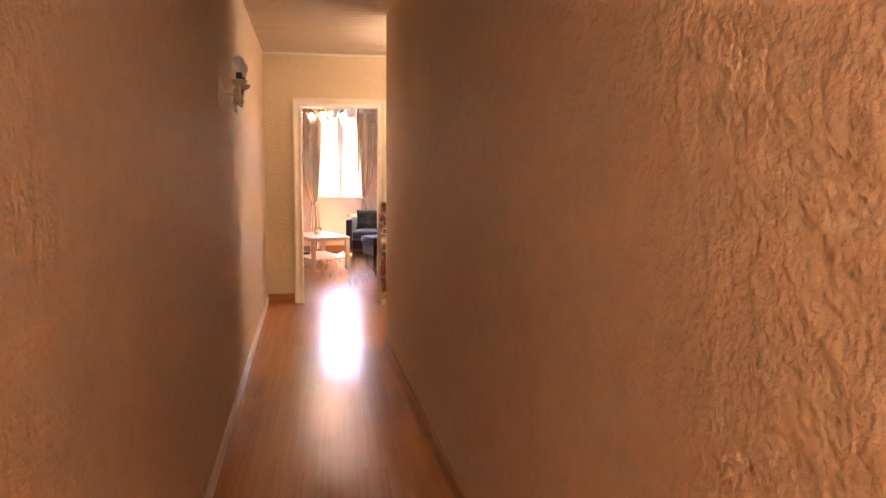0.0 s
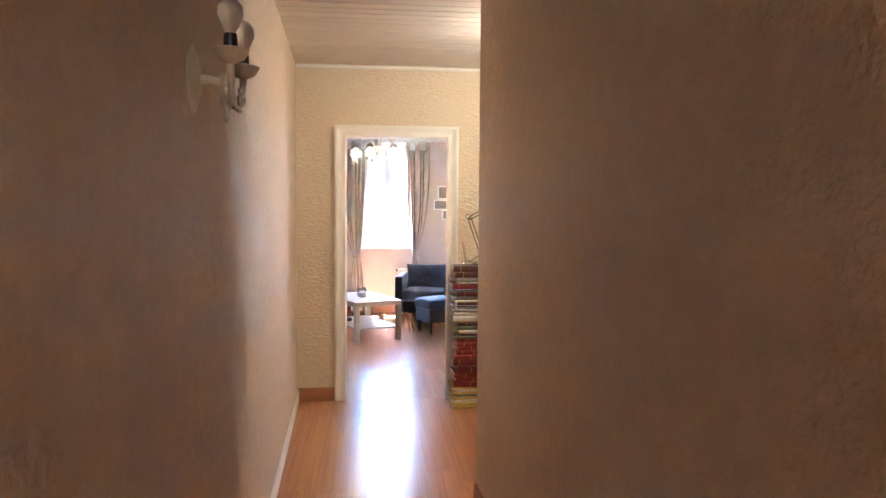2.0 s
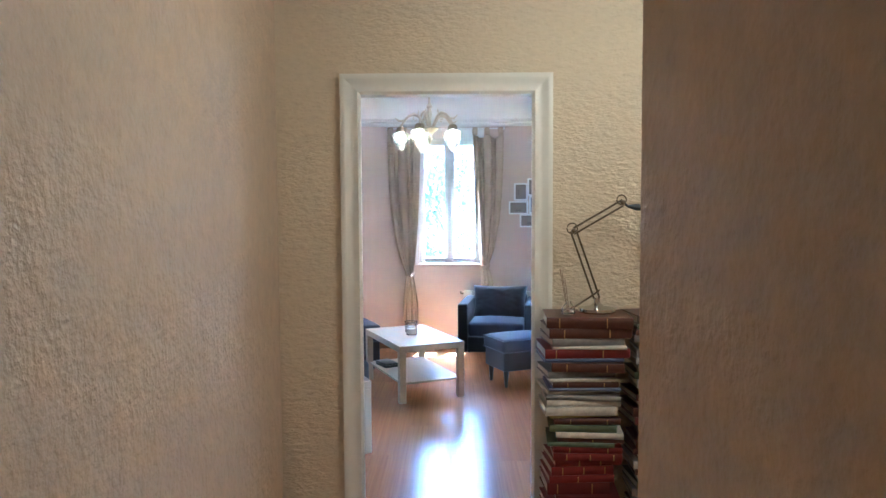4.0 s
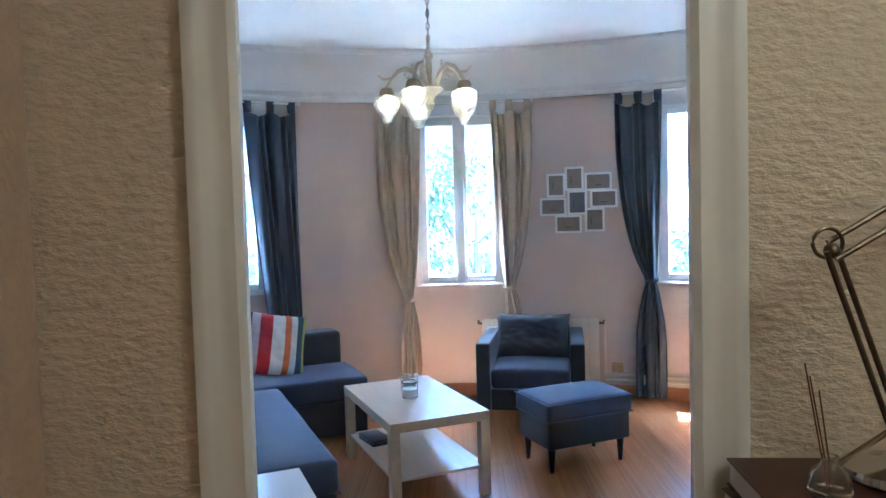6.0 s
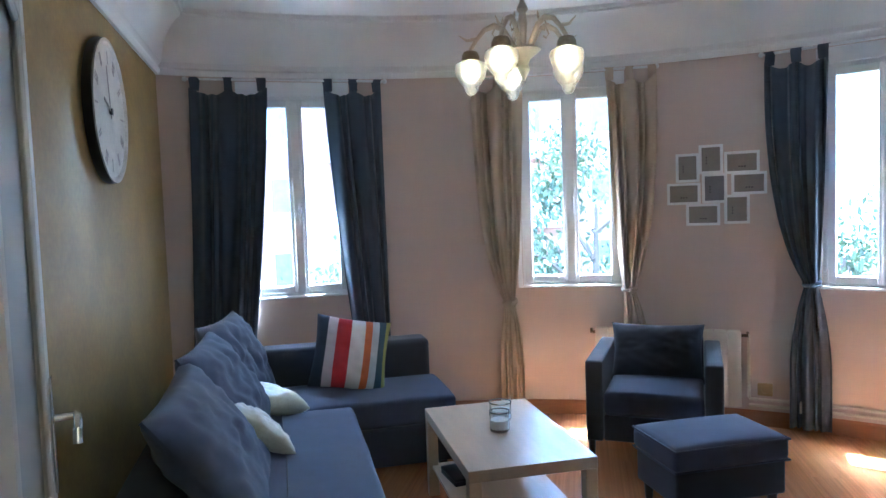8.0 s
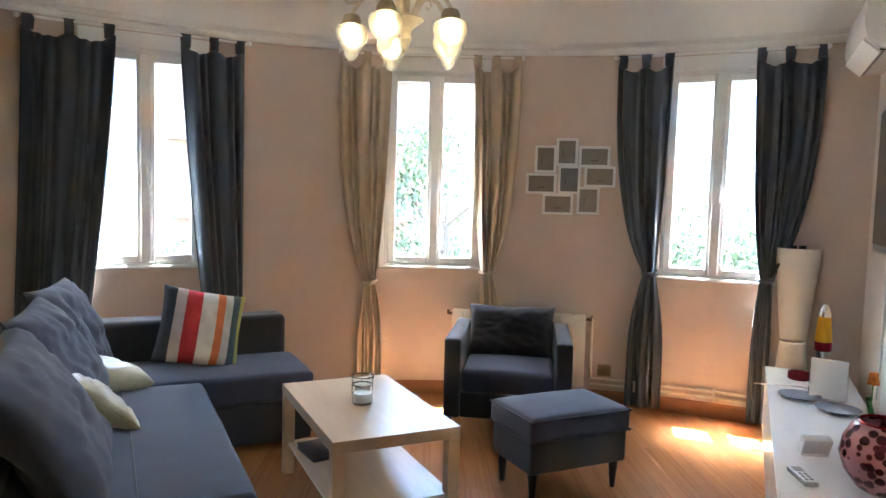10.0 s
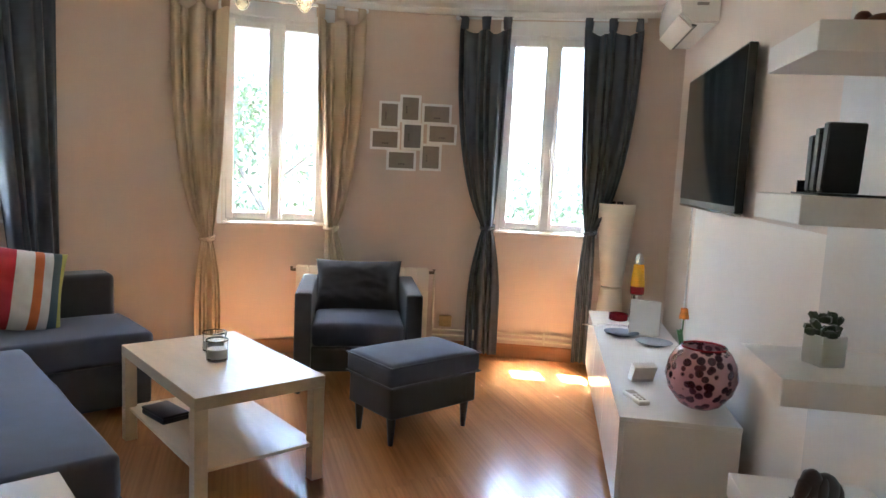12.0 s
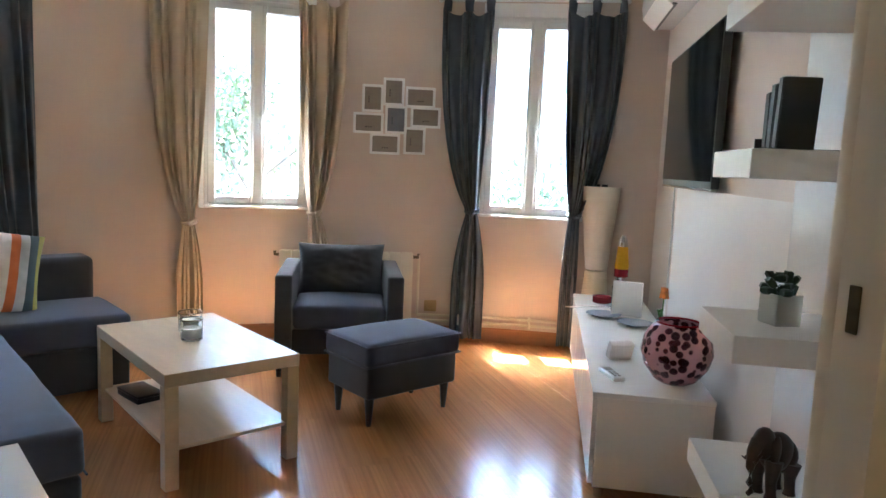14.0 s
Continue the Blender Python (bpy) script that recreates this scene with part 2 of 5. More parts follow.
# ---- the shell ----
def arc_block(bm, a0, a1, r0, r1, z0, z1):
    n = max(1, int((a1 - a0) / 1.5))
    ang = [a0 + (a1 - a0) * i / n for i in range(n + 1)]
    prism(bm, [arc(a, r0) for a in ang] + [arc(a, r1) for a in reversed(ang)], z0, z1)


bm = B()
edges = [A_L - 3]
for w in WIN:
    edges += [w - WIN_HALF, w + WIN_HALF]
edges.append(A_R + 3)
for i in range(0, len(edges), 2):
    arc_block(bm, edges[i], edges[i + 1], R, R_OUT, 0, CEIL)
for w in WIN:
    arc_block(bm, w - WIN_HALF, w + WIN_HALF, R, R_OUT, 0, WIN_Z0)
    arc_block(bm, w - WIN_HALF, w + WIN_HALF, R, R_OUT, WIN_Z1, CEIL)
wall_window = structure("wall_window", bm, M["room_wall"], "pinkish beige painted bowed wall with three windows", "wall", smooth=True)

lx0 = along(LEFT_P, LEFT_U, LEFT_V, 0.25, 0)
lx1 = along(LEFT_P, LEFT_U, LEFT_V, -3.90, 0)
structure("wall_left", prism(B(), [lx0, lx1, (lx1[0] - 0.3, lx1[1]), along(LEFT_P, LEFT_U, LEFT_V, 0.25, -0.27)], 0, CEIL), M["gold"], "gold sponge-painted wall behind the sofa", "wall")
rx0 = along(RIGHT_P, RIGHT_U, RIGHT_V, 2.5, 0)
rx1 = along(RIGHT_P, RIGHT_U, RIGHT_V, -1.70, 0)
structure("wall_right", prism(B(), [rx0, rx1, (rx1[0] + 0.3, rx1[1]), along(RIGHT_P, RIGHT_U, RIGHT_V, 2.5, -0.27)], 0, CEIL), M["tv_wall"], "pale beige painted wall behind the television", "wall")
structure("wall_right_lower", prism(B(), [along(RIGHT_P, RIGHT_U, RIGHT_V, q, d) for q, d in ((1.36, 0.0155), (-0.555, 0.0155), (-0.555, 0.020), (1.36, 0.020))], 0.0, 1.185), M["room_white"], "white painted lower panel of the television wall", "wall")
structure("wall_pier", prism(B(), [along(RIGHT_P, RIGHT_U, RIGHT_V, -0.56, 0.002), along(RIGHT_P, RIGHT_U, RIGHT_V, -1.66, 0.002), along(RIGHT_P, RIGHT_U, RIGHT_V, -1.66, 0.055), along(RIGHT_P, RIGHT_U, RIGHT_V, -0.56, 0.055)], 0, CEIL), M["pier"], "glossy white wall section carrying the floating shelves", "wall")

# door wall: hall face textured, room face painted
for name, y0, y1, m in (("wall_door_hall_face", HALL_Y, -0.022, M["door_wall"]), ("wall_door_room_face", -0.022, WALL_Y, M["room_white"])):
    bm = B()
    top = max(CEIL, HALL_CEIL)
    box(bm, -1.1, DOOR_X0 - 0.02, y0, y1, 0, top)
    box(bm, DOOR_X1 + 0.02, 2.4, y0, y1, 0, top)
    box(bm, DOOR_X0 - 0.02, DOOR_X1 + 0.02, y0, y1, DOOR_Z + 0.02, top)
    structure(name, bm, m, "cream wall around the doorway" if y0 == HALL_Y else "white painted wall around the doorway", "wall")

HALL_END = -9.0
structure("wall_hall_left", prism(B(), [(hall_left(0), HALL_Y - 0.001), (hall_left(HALL_END), HALL_END), (hall_left(HALL_END) - 0.15, HALL_END), (hall_left(0) - 0.15, HALL_Y - 0.001)], 0, HALL_CEIL), M["hall_wall"], "tan rough stucco corridor wall", "wall")
structure("wall_hall_right", prism(B(), [(hall_right(-1.9), -1.9), (2.25, -1.9), (2.25, -2.02), (hall_right(-2.02) + 0.15, -2.02), (hall_right(HALL_END) + 0.15, HALL_END), (hall_right(HALL_END), HALL_END)], 0, HALL_CEIL), M["hall_wall"], "tan rough stucco corridor wall ending at a corner", "wall")
structure("wall_hall_end", box(B(), -0.4, 1.4, HALL_END - 0.15, HALL_END - 0.002, 0, HALL_CEIL), M["hall_wall"], "tan stucco wall closing the corridor", "wall")
structure("wall_alcove", box(B(), 2.25, 2.4, -2.02, HALL_Y - 0.001, 0, HALL_CEIL), M["hall_wall"], "tan stucco wall closing the alcove", "wall")

# hall ceiling of slats running across
bm = B()
y = HALL_Y - 0.004
while y > HALL_END:
    x1 = 2.24 if y > -1.9 else hall_right(y) + 0.02
    box(bm, hall_left(y) - 0.02, x1, y - 0.094, y - 0.003, HALL_CEIL, HALL_CEIL + 0.012, 0.003, 1)
    y -= 0.097
box(bm, -1.0, 2.4, HALL_END - 0.1, HALL_Y - 0.001, HALL_CEIL + 0.014, HALL_CEIL + 0.06)
structure("ceiling_hall", bm, M["slat"], "white painted slatted corridor ceiling", "ceiling")
structure("trim_hall_ceiling", box(B(), hall_left(0) + 0.002, 2.24, HALL_Y - 0.014, HALL_Y - 0.001, HALL_CEIL - 0.03, HALL_CEIL - 0.008, 0.003), M["trim"], "thin trim strip under the corridor ceiling", "trim")

# room ceiling with a cove round the bowed wall and the side walls
bm = B()
ceil_poly = [arc(A_L - 2 + (A_R - A_L + 4) * i / 40, R + 0.1) for i in range(41)] + [(rx1[0] + 0.2, -0.02), (lx1[0] - 0.2, -0.02)]
prism(bm, ceil_poly, CEIL, CEIL + 0.1)
structure("ceiling_room", bm, M["plaster"], "white plaster room ceiling", "ceiling")
PROFILE = [(0.0, 2.395), (0.018, 2.395), (0.03, 2.412), (0.03, 2.428), (0.018, 2.44), (0.022, 2.455), (0.04, 2.47), (0.045, 2.50), (0.055, 2.55), (0.075, 2.61), (0.11, 2.67), (0.15, 2.71), (0.185, 2.73), (0.185, 2.745), (0.20, 2.748), (0.205, CEIL - 0.001), (0.0, CEIL - 0.001)]


def sweep(bm, path, profile):
    """path: rows of (point on the wall, inward direction)."""
    rows = [[bm.verts.new((p[0] + d[0] * o, p[1] + d[1] * o, z)) for o, z in profile] for p, d in path]
    for a, b in zip(rows, rows[1:]):
        for i in range(len(profile) - 1):
            bm.faces.new((a[i], a[i + 1], b[i + 1], b[i]))
    bmesh.ops.recalc_face_normals(bm, faces=bm.faces)
    return bm


bow = [(arc(a, R - 0.002), (-math.sin(radians(a)), -math.cos(radians(a)))) for a in [A_L - 1 + (A_R - A_L + 2) * i / 60 for i in range(61)]]
structure("trim_cove_bow", sweep(B(), bow, PROFILE), M["plaster"], "white moulded plaster cove along the bowed wall", "trim", True)
structure("trim_cove_left", sweep(B(), [(along(LEFT_P, LEFT_U, LEFT_V, s, 0.002), tuple(LEFT_V)) for s in (0.1, -3.75)], PROFILE), M["plaster"], "white moulded plaster cove above the gold wall", "trim", True)
structure("trim_cove_right", sweep(B(), [(along(RIGHT_P, RIGHT_U, RIGHT_V, s, 0.002), tuple(RIGHT_V)) for s in (2.3, -0.55)], PROFILE), M["plaster"], "white moulded plaster cove above the television wall", "trim", True)

# baseboards
BASE_P = [(0.0, 0.0), (0.014, 0.0), (0.014, 0.085), (0.008, 0.10), (0.0, 0.10)]
HB = [(0.0, 0.0), (0.012, 0.0), (0.012, 0.07), (0.006, 0.08), (0.0, 0.08)]
structure("baseboard_bow", sweep(B(), bow, BASE_P), M["base"], "reddish wooden baseboard along the bowed wall", "baseboard")
structure("baseboard_left", sweep(B(), [(along(LEFT_P, LEFT_U, LEFT_V, s, 0.002), tuple(LEFT_V)) for s in (0, -3.6)], BASE_P), M["base"], "reddish wooden baseboard", "baseboard")
structure("baseboard_right", sweep(B(), [(along(RIGHT_P, RIGHT_U, RIGHT_V, s, 0.002), tuple(RIGHT_V)) for s in (2.2, -0.54)], BASE_P), M["base"], "reddish wooden baseboard", "baseboard")
structure("baseboard_hall_left", sweep(B(), [((hall_left(y) + 0.001, y), (1, 0)) for y in (HALL_Y - 0.002, HALL_END)], HB), M["trim"], "narrow pale baseboard", "baseboard")
structure("baseboard_hall_right", sweep(B(), [((hall_right(y) - 0.001, y), (-1, 0)) for y in (-1.91, HALL_END)], HB), M["base"], "reddish wooden baseboard", "baseboard")
structure("baseboard_door_wall", sweep(B(), [((hall_left(0) + 0.013, HALL_Y - 0.001), (0, -1)), ((DOOR_X0 - 0.057, HALL_Y - 0.001), (0, -1))], BASE_P), M["base"], "reddish wooden baseboard beside the doorway", "baseboard")
structure("baseboard_alcove", sweep(B(), [((DOOR_X1 + 0.062, HALL_Y - 0.001), (0, -1)), ((2.24, HALL_Y - 0.001), (0, -1))], BASE_P), M["base"], "reddish wooden baseboard", "baseboard")

# door frame with moulded casing
door_1 = thing("door_1", pose(0, 0, 0), "cream painted door frame with moulded casing", "door frame", kind="structure")
CAS = [(0.0, 0.0), (0.0, 0.018), (0.012, 0.03), (0.03, 0.024), (0.05, 0.022), (0.066, 0.03), (0.078, 0.034), (0.09, 0.03), (0.09, 0.0)]


def casing_leg(x, side):
    b = B()
    lo = [b.verts.new((x + side * o, HALL_Y - h, 0)) for o, h in CAS]
    hi = [b.verts.new((x + side * o, HALL_Y - h, DOOR_Z + o)) for o, h in CAS]
    for i in range(len(CAS) - 1):
        b.faces.new((lo[i], lo[i + 1], hi[i + 1], hi[i]))
    bmesh.ops.recalc_face_normals(b, faces=b.faces)
    return b


part("casing", casing_leg(DOOR_X0 + 0.039, -1), M["trim"], door_1)
part("casing", casing_leg(DOOR_X1 - 0.031, 1), M["trim"], door_1)
b = B()
lo = [b.verts.new((DOOR_X0 + 0.039 - o, HALL_Y - h, DOOR_Z + o)) for o, h in CAS]
hi = [b.verts.new((DOOR_X1 - 0.031 + o, HALL_Y - h, DOOR_Z + o)) for o, h in CAS]
for i in range(len(CAS) - 1):
    b.faces.new((lo[i], lo[i + 1], hi[i + 1], hi[i]))
bmesh.ops.recalc_face_normals(b, faces=b.faces)
part("casing", b, M["trim"], door_1)
part("jamb", box(B(), DOOR_X0 - 0.02, DOOR_X0, HALL_Y - 0.002, WALL_Y + 0.004, 0, DOOR_Z), M["trim"], door_1)
jr = part("jamb", box(B(), DOOR_X1, DOOR_X1 + 0.02, HALL_Y - 0.002, WALL_Y + 0.004, 0, DOOR_Z), M["trim"], door_1)
part("strike_plate", box(B(), DOOR_X1 - 0.003, DOOR_X1 - 0.0005, -0.018, -0.005, 1.11, 1.155, 0.001, 1), M["brass"], jr, "dull brass strike plate")
part("head", box(B(), DOOR_X0 - 0.02, DOOR_X1 + 0.02, HALL_Y - 0.002, WALL_Y + 0.004, DOOR_Z, DOOR_Z + 0.02), M["trim"], door_1)
for x0, x1 in ((DOOR_X1, DOOR_X1 + 0.085),):
    part("room_casing", box(B(), x0, x1, WALL_Y + 0.002, WALL_Y + 0.022, 0, DOOR_Z + 0.085, 0.005), M["trim"], door_1)

# the open leaf, swung into the room
leaf = thing("door_leaf", pose(DOOR_X0 - 0.075, WALL_Y + 0.045, 0, 0, 0, 129), "open cream panelled door leaf with frosted glass panes", "door", kind="structure")
LW = 0.75
part("stile", box(B(), 0, 0.10, -0.02, 0.02, 0.01, 1.98, 0.003, 1), M["trim"], leaf)
stile = part("stile", box(B(), LW - 0.10, LW, -0.02, 0.02, 0.01, 1.98, 0.003, 1), M["trim"], leaf)
for z0, z1 in ((0.01, 0.2), (0.84, 0.98), (1.86, 1.98)):
    part("rail", box(B(), 0.10, LW - 0.10, -0.019, 0.019, z0, z1, 0.003, 1), M["trim"], leaf)
part("panel", box(B(), 0.10, LW - 0.10, -0.008, 0.008, 0.2, 0.84), M["trim"], leaf)
part("glass_pane", box(B(), 0.10, LW - 0.10, -0.004, 0.004, 0.98, 1.86), M["frost"], leaf, "frosted glass pane")
for z0, z1 in ((0.2, 0.84), (0.98, 1.86)):
    for s in (-1, 1):
        b = B()
        for x in (0.10, LW - 0.115):
            box(b, x, x + 0.015, s * 0.013 - 0.005, s * 0.013 + 0.005, z0, z1, 0.004, 1)
        for z in (z0, z1 - 0.015):
            box(b, 0.115, LW - 0.115, s * 0.013 - 0.005, s * 0.013 + 0.005, z, z + 0.015, 0.004, 1)
        part("moulding", b, M["trim"], leaf)
for s in (-1, 1):
    part("handle_plate", box(B(), LW - 0.07, LW - 0.03, min(s * 0.021, s * 0.026), max(s * 0.021, s * 0.026), 0.98, 1.20, 0.002, 1), M["chrome"], leaf)
    part("door_handle", tube(B(), [(LW - 0.05, s * 0.026, 1.12), (LW - 0.05, s * 0.06, 1.12), (LW - 0.065, s * 0.066, 1.12), (LW - 0.17, s * 0.066, 1.12), (LW - 0.175, s * 0.066, 1.10)], 0.008), M["chrome"], leaf, "chrome lever handle")


# ---- windows ----
def window(i, a):
    w = thing("window_%d" % i, at_arc(a, R + 0.03), "white double casement window seen against bright daylight", "window", kind="structure")
    hw = (R + 0.03) * radians(WIN_HALF) + 0.012
    z0, z1 = WIN_Z0 + 0.002, WIN_Z1 - 0.002
    fr = part("window_frame", B(), M["pvc"], w)
    b = B()
    box(b, -hw, -hw + 0.045, -0.012, 0.05, z0, z1, 0.004, 1)
    box(b, hw - 0.045, hw, -0.012, 0.05, z0, z1, 0.004, 1)
    box(b, -hw + 0.045, hw - 0.045, -0.012, 0.05, z0, z0 + 0.03, 0.004, 1)
    box(b, -hw + 0.045, hw - 0.045, -0.012, 0.05, z1 - 0.04, z1, 0.004, 1)
    b.to_mesh(fr.data)
    b.free()
    for x0, x1 in ((-hw + 0.035, -0.002), (0.002, hw - 0.035)):
        b = B()
        box(b, x0, x0 + 0.05, -0.03, 0.03, z0 + 0.02, z1 - 0.03, 0.005, 1)
        box(b, x1 - 0.05, x1, -0.03, 0.03, z0 + 0.02, z1 - 0.03, 0.005, 1)
        box(b, x0 + 0.05, x1 - 0.05, -0.03, 0.03, z0 + 0.02, z0 + 0.07, 0.005, 1)
        box(b, x0 + 0.05, x1 - 0.05, -0.03, 0.03, z1 - 0.08, z1 - 0.03, 0.005, 1)
        sash = part("sash", b, M["pvc"], w)
        p = part("pane", box(B(), x0 + 0.05, x1 - 0.05, -0.003, 0.003, z0 + 0.07, z1 - 0.08), M["pane"], sash, smooth=False)
        p.visible_shadow = False
    part("shutter_box", box(B(), -hw - 0.02, hw + 0.02, -0.058, -0.031, WIN_Z1 - 0.012, WIN_Z1 + 0.085, 0.004, 1), M["pvc"], w, "flat white roller shutter cover")
    for x0, x1 in ((-hw - 0.02, -hw + 0.012), (hw - 0.012, hw + 0.02)):
        part("cover_strip", box(B(), x0, x1, -0.054, -0.031, WIN_Z0 - 0.012, WIN_Z1 - 0.0125, 0.003, 1), M["pvc"], w)
    part("cover_strip", box(B(), -hw + 0.0125, hw - 0.0125, -0.054, -0.031, WIN_Z0 - 0.012, WIN_Z0 + 0.006, 0.003, 1), M["pvc"], w)
    part("meeting_strip", box(B(), -0.030, 0.030, -0.046, -0.031, z0 + 0.022, z1 - 0.032, 0.004, 1), M["pvc"], w)
    b = B()
    box(b, 0.004, 0.026, -0.054, -0.0465, 1.44, 1.56, 0.003, 1)
    tube(b, [(0.015, -0.05, 1.53), (0.015, -0.08, 1.53), (0.015, -0.085, 1.51), (0.015, -0.081, 1.42)], 0.008)
    part("handle", b, M["pvc"], w)
    part("sill", box(B(), -hw, hw, 0.052, 0.27, WIN_Z0 - 0.0, WIN_Z0 + 0.012, 0.003, 1), M["render_wall"], w)
    return w


for i, a in enumerate(WIN):
    window(i + 1, a)


# ---- curtains ----
def curtain(m, x0, x1, tie, tz, b0, b1, zb, mt, label, seed, pleats=7):
    rnd = random.Random(seed)
    c = thing("curtain", m, label, "curtain", "curtains at the windows")
    nu, nz, top = 84, 46, 2.315
    b = B()
    ph = [rnd.uniform(0, 6.3) for _ in range(4)]
    rows = []
    for j in range(nz + 1):
        z = top + (zb - top) * j / nz
        if tie is None:
            k = j / nz
            l, r, g = x0 + (b0 - x0) * k ** 1.3, x1 + (b1 - x1) * k ** 1.3, 1 + 0.5 * k
        elif z > tz:
            k = (top - z) / (top - tz)
            e = k ** 2.4 * 0.75 + 0.25 * k ** 8
            l, r = x0 + (tie - 0.035 - x0) * e, x1 + (tie + 0.035 - x1) * (0.55 * k + 0.45 * k ** 5)
            if abs(tie - x1) > abs(tie - x0):
                l, r = x0 + (tie - 0.035 - x0) * (0.55 * k + 0.45 * k ** 5), x1 + (tie + 0.035 - x1) * e
            g = 1 + 0.6 * math.sin(math.pi * k)
        else:
            k = (tz - z) / (tz - zb)
            e = 1 - (1 - min(1, k * 1.6)) ** 2
            l, r, g = tie - 0.035 + (b0 - tie + 0.035) * e, tie + 0.035 + (b1 - tie - 0.035) * e, 0.6 + 0.5 * e
        row = []
        for i in range(nu + 1):
            u = i / nu
            sag = 0.045 * abs(math.sin(math.pi * (u - 0.06) / 0.44)) ** 0.8 if 0.06 < u < 0.94 else 0.0
            zz = z - sag * (1 - j / nz) ** 6
            wob = 0.25 * math.sin(2.1 * u * 6.3 + ph[0] + z) / pleats
            f = math.sin(2 * math.pi * pleats * (u + wob) + ph[1])
            f *= 1.15
            f2 = math.sin(2 * math.pi * (pleats * 0.43) * u + ph[2] + 0.8 * z)
            row.append(b.verts.new((l + (r - l) * u, (0.018 * f + 0.014 * f2) * g - 0.004, zz)))
        rows.append(row)
    for p, q in zip(rows, rows[1:]):
        for i in range(nu):
            b.faces.new((p[i], p[i + 1], q[i + 1], q[i]))
    cloth = part("cloth", b, mt, c)
    cloth.modifiers.new("thickness", "SOLIDIFY").thickness = 0.003
    for u in (0.075, 0.5 + rnd.uniform(-0.02, 0.02), 0.925):
        x = x0 + (x1 - x0) * u
        b = B()
        loop = [(-0.018, 2.30), (-0.019, 2.37), (-0.012, 2.382), (0.0, 2.386), (0.012, 2.382), (0.019, 2.37), (0.018, 2.30)]
        rows = [[b.verts.new((x + dx + 0.25 * (loop[k][1] - 2.3) * (rnd.random() - 0.5), y, z)) for dx in (-0.026, 0.0, 0.026)] for k, (y, z) in enumerate(loop)]
        for p, q in zip(rows, rows[1:]):
            for k in range(2):
                b.faces.new((p[k], p[k + 1], q[k + 1], q[k]))
        t = part("tab", b, mt, c)
        t.modifiers.new("thickness", "SOLIDIFY").thickness = 0.003
    if tie is not None:
        b = B()
        for k in range(2):
            pts = [(tie + 0.045 * math.cos(t), 0.042 * math.sin(t), tz + 0.012 * math.sin(t + k) + 0.006 * k) for t in [2 * math.pi * q / 20 for q in range(21)]]
            tube(b, pts, 0.011, 6)
        ball(b, (tie + 0.01, -0.05, tz - 0.01), 0.018, 10)
        part("tieback", b, mt, c)
    return c


def rod(a, x0, x1):
    r = thing("curtain_rod", at_arc(a, R - 0.085), "thin white metal curtain rod above a window", "curtain rod", "curtain rods")
    part("rod", tube(B(), [(x0, 0, 2.372), (x1, 0, 2.372)], 0.008), M["pvc"], r)
    for x in (x0, x1):
        part("finial", ball(B(), (x, 0, 2.372), 0.017, 12), M["pvc"], r)
    for x in (x0 + 0.03, x1 - 0.03):
        b = B()
        tube(b, [(x, 0, 2.362), (x, 0.05, 2.36), (x, 0.105, 2.36)], 0.006, 8)
        part("bracket", b, M["pvc"], r)


DARK = "dark slate blue tab-top curtain %s"
BEIGE = "beige linen tab-top curtain tied back beside a window"
for a, x0, x1 in ((WIN[0], -0.68, 0.62), (WIN[1], -0.66, 0.58), (WIN[2], -0.67, 0.58)):
    rod(a, x0, x1)
CURTAINS = (
    (WIN[0], -0.66, -0.17, None, 0, -0.74, -0.39, 0.06, "curtain_dark", DARK % "hanging loose behind the sofa", 1, 6),
    (WIN[0], 0.20, 0.59, None, 0, 0.40, 0.60, 0.06, "curtain_dark", DARK % "hanging loose behind the sofa", 2, 5),
    (WIN[1], -0.66, -0.305, -0.433, 0.81, -0.51, -0.34, 0.04, "curtain_beige", BEIGE, 3, 5),
    (WIN[1], 0.25, 0.575, 0.380, 0.893, 0.34, 0.52, 0.04, "curtain_beige", BEIGE, 4, 5),
    (WIN[2], -0.65, -0.30, -0.390, 0.94, -0.51, -0.28, 0.03, "curtain_dark", DARK % "tied back beside a window", 5, 5),
    (WIN[2], 0.19, 0.58, 0.315, 0.95, 0.25, 0.36, 0.03, "curtain_dark", DARK % "tied back beside a window", 6, 6),
)
for a, x0, x1, tie, tz, b0, b1, zb, mt, label, seed, pl in CURTAINS:
    curtain(at_arc(a, R - 0.085), x0, x1, tie, tz, b0, b1, zb, M[mt], label, seed, pl)


# ---- coffee table and side table ----
def lack_table(m, lx, ly, h, leg, mt, label, shelf):
    t = thing("coffee_table" if shelf else "side_table", m, label, "table")
    part("tabletop", box(B(), -lx / 2, lx / 2, -ly / 2, ly / 2, h - 0.05, h, 0.002, 1), mt, t)
    for sx in (-1, 1):
        for sy in (-1, 1):
            x, y = sx * (lx / 2 - leg / 2 - 0.001), sy * (ly / 2 - leg / 2 - 0.001)
            part("leg", box(B(), x - leg / 2, x + leg / 2, y - leg / 2, y + leg / 2, 0, h - 0.05, 0.002, 1), mt, t)
    if shelf:
        part("shelf", box(B(), -lx / 2 + 0.02, lx / 2 - 0.02, -ly / 2 + 0.02, ly / 2 - 0.02, 0.145, 0.160, 0.002, 1), mt, t)
    return t


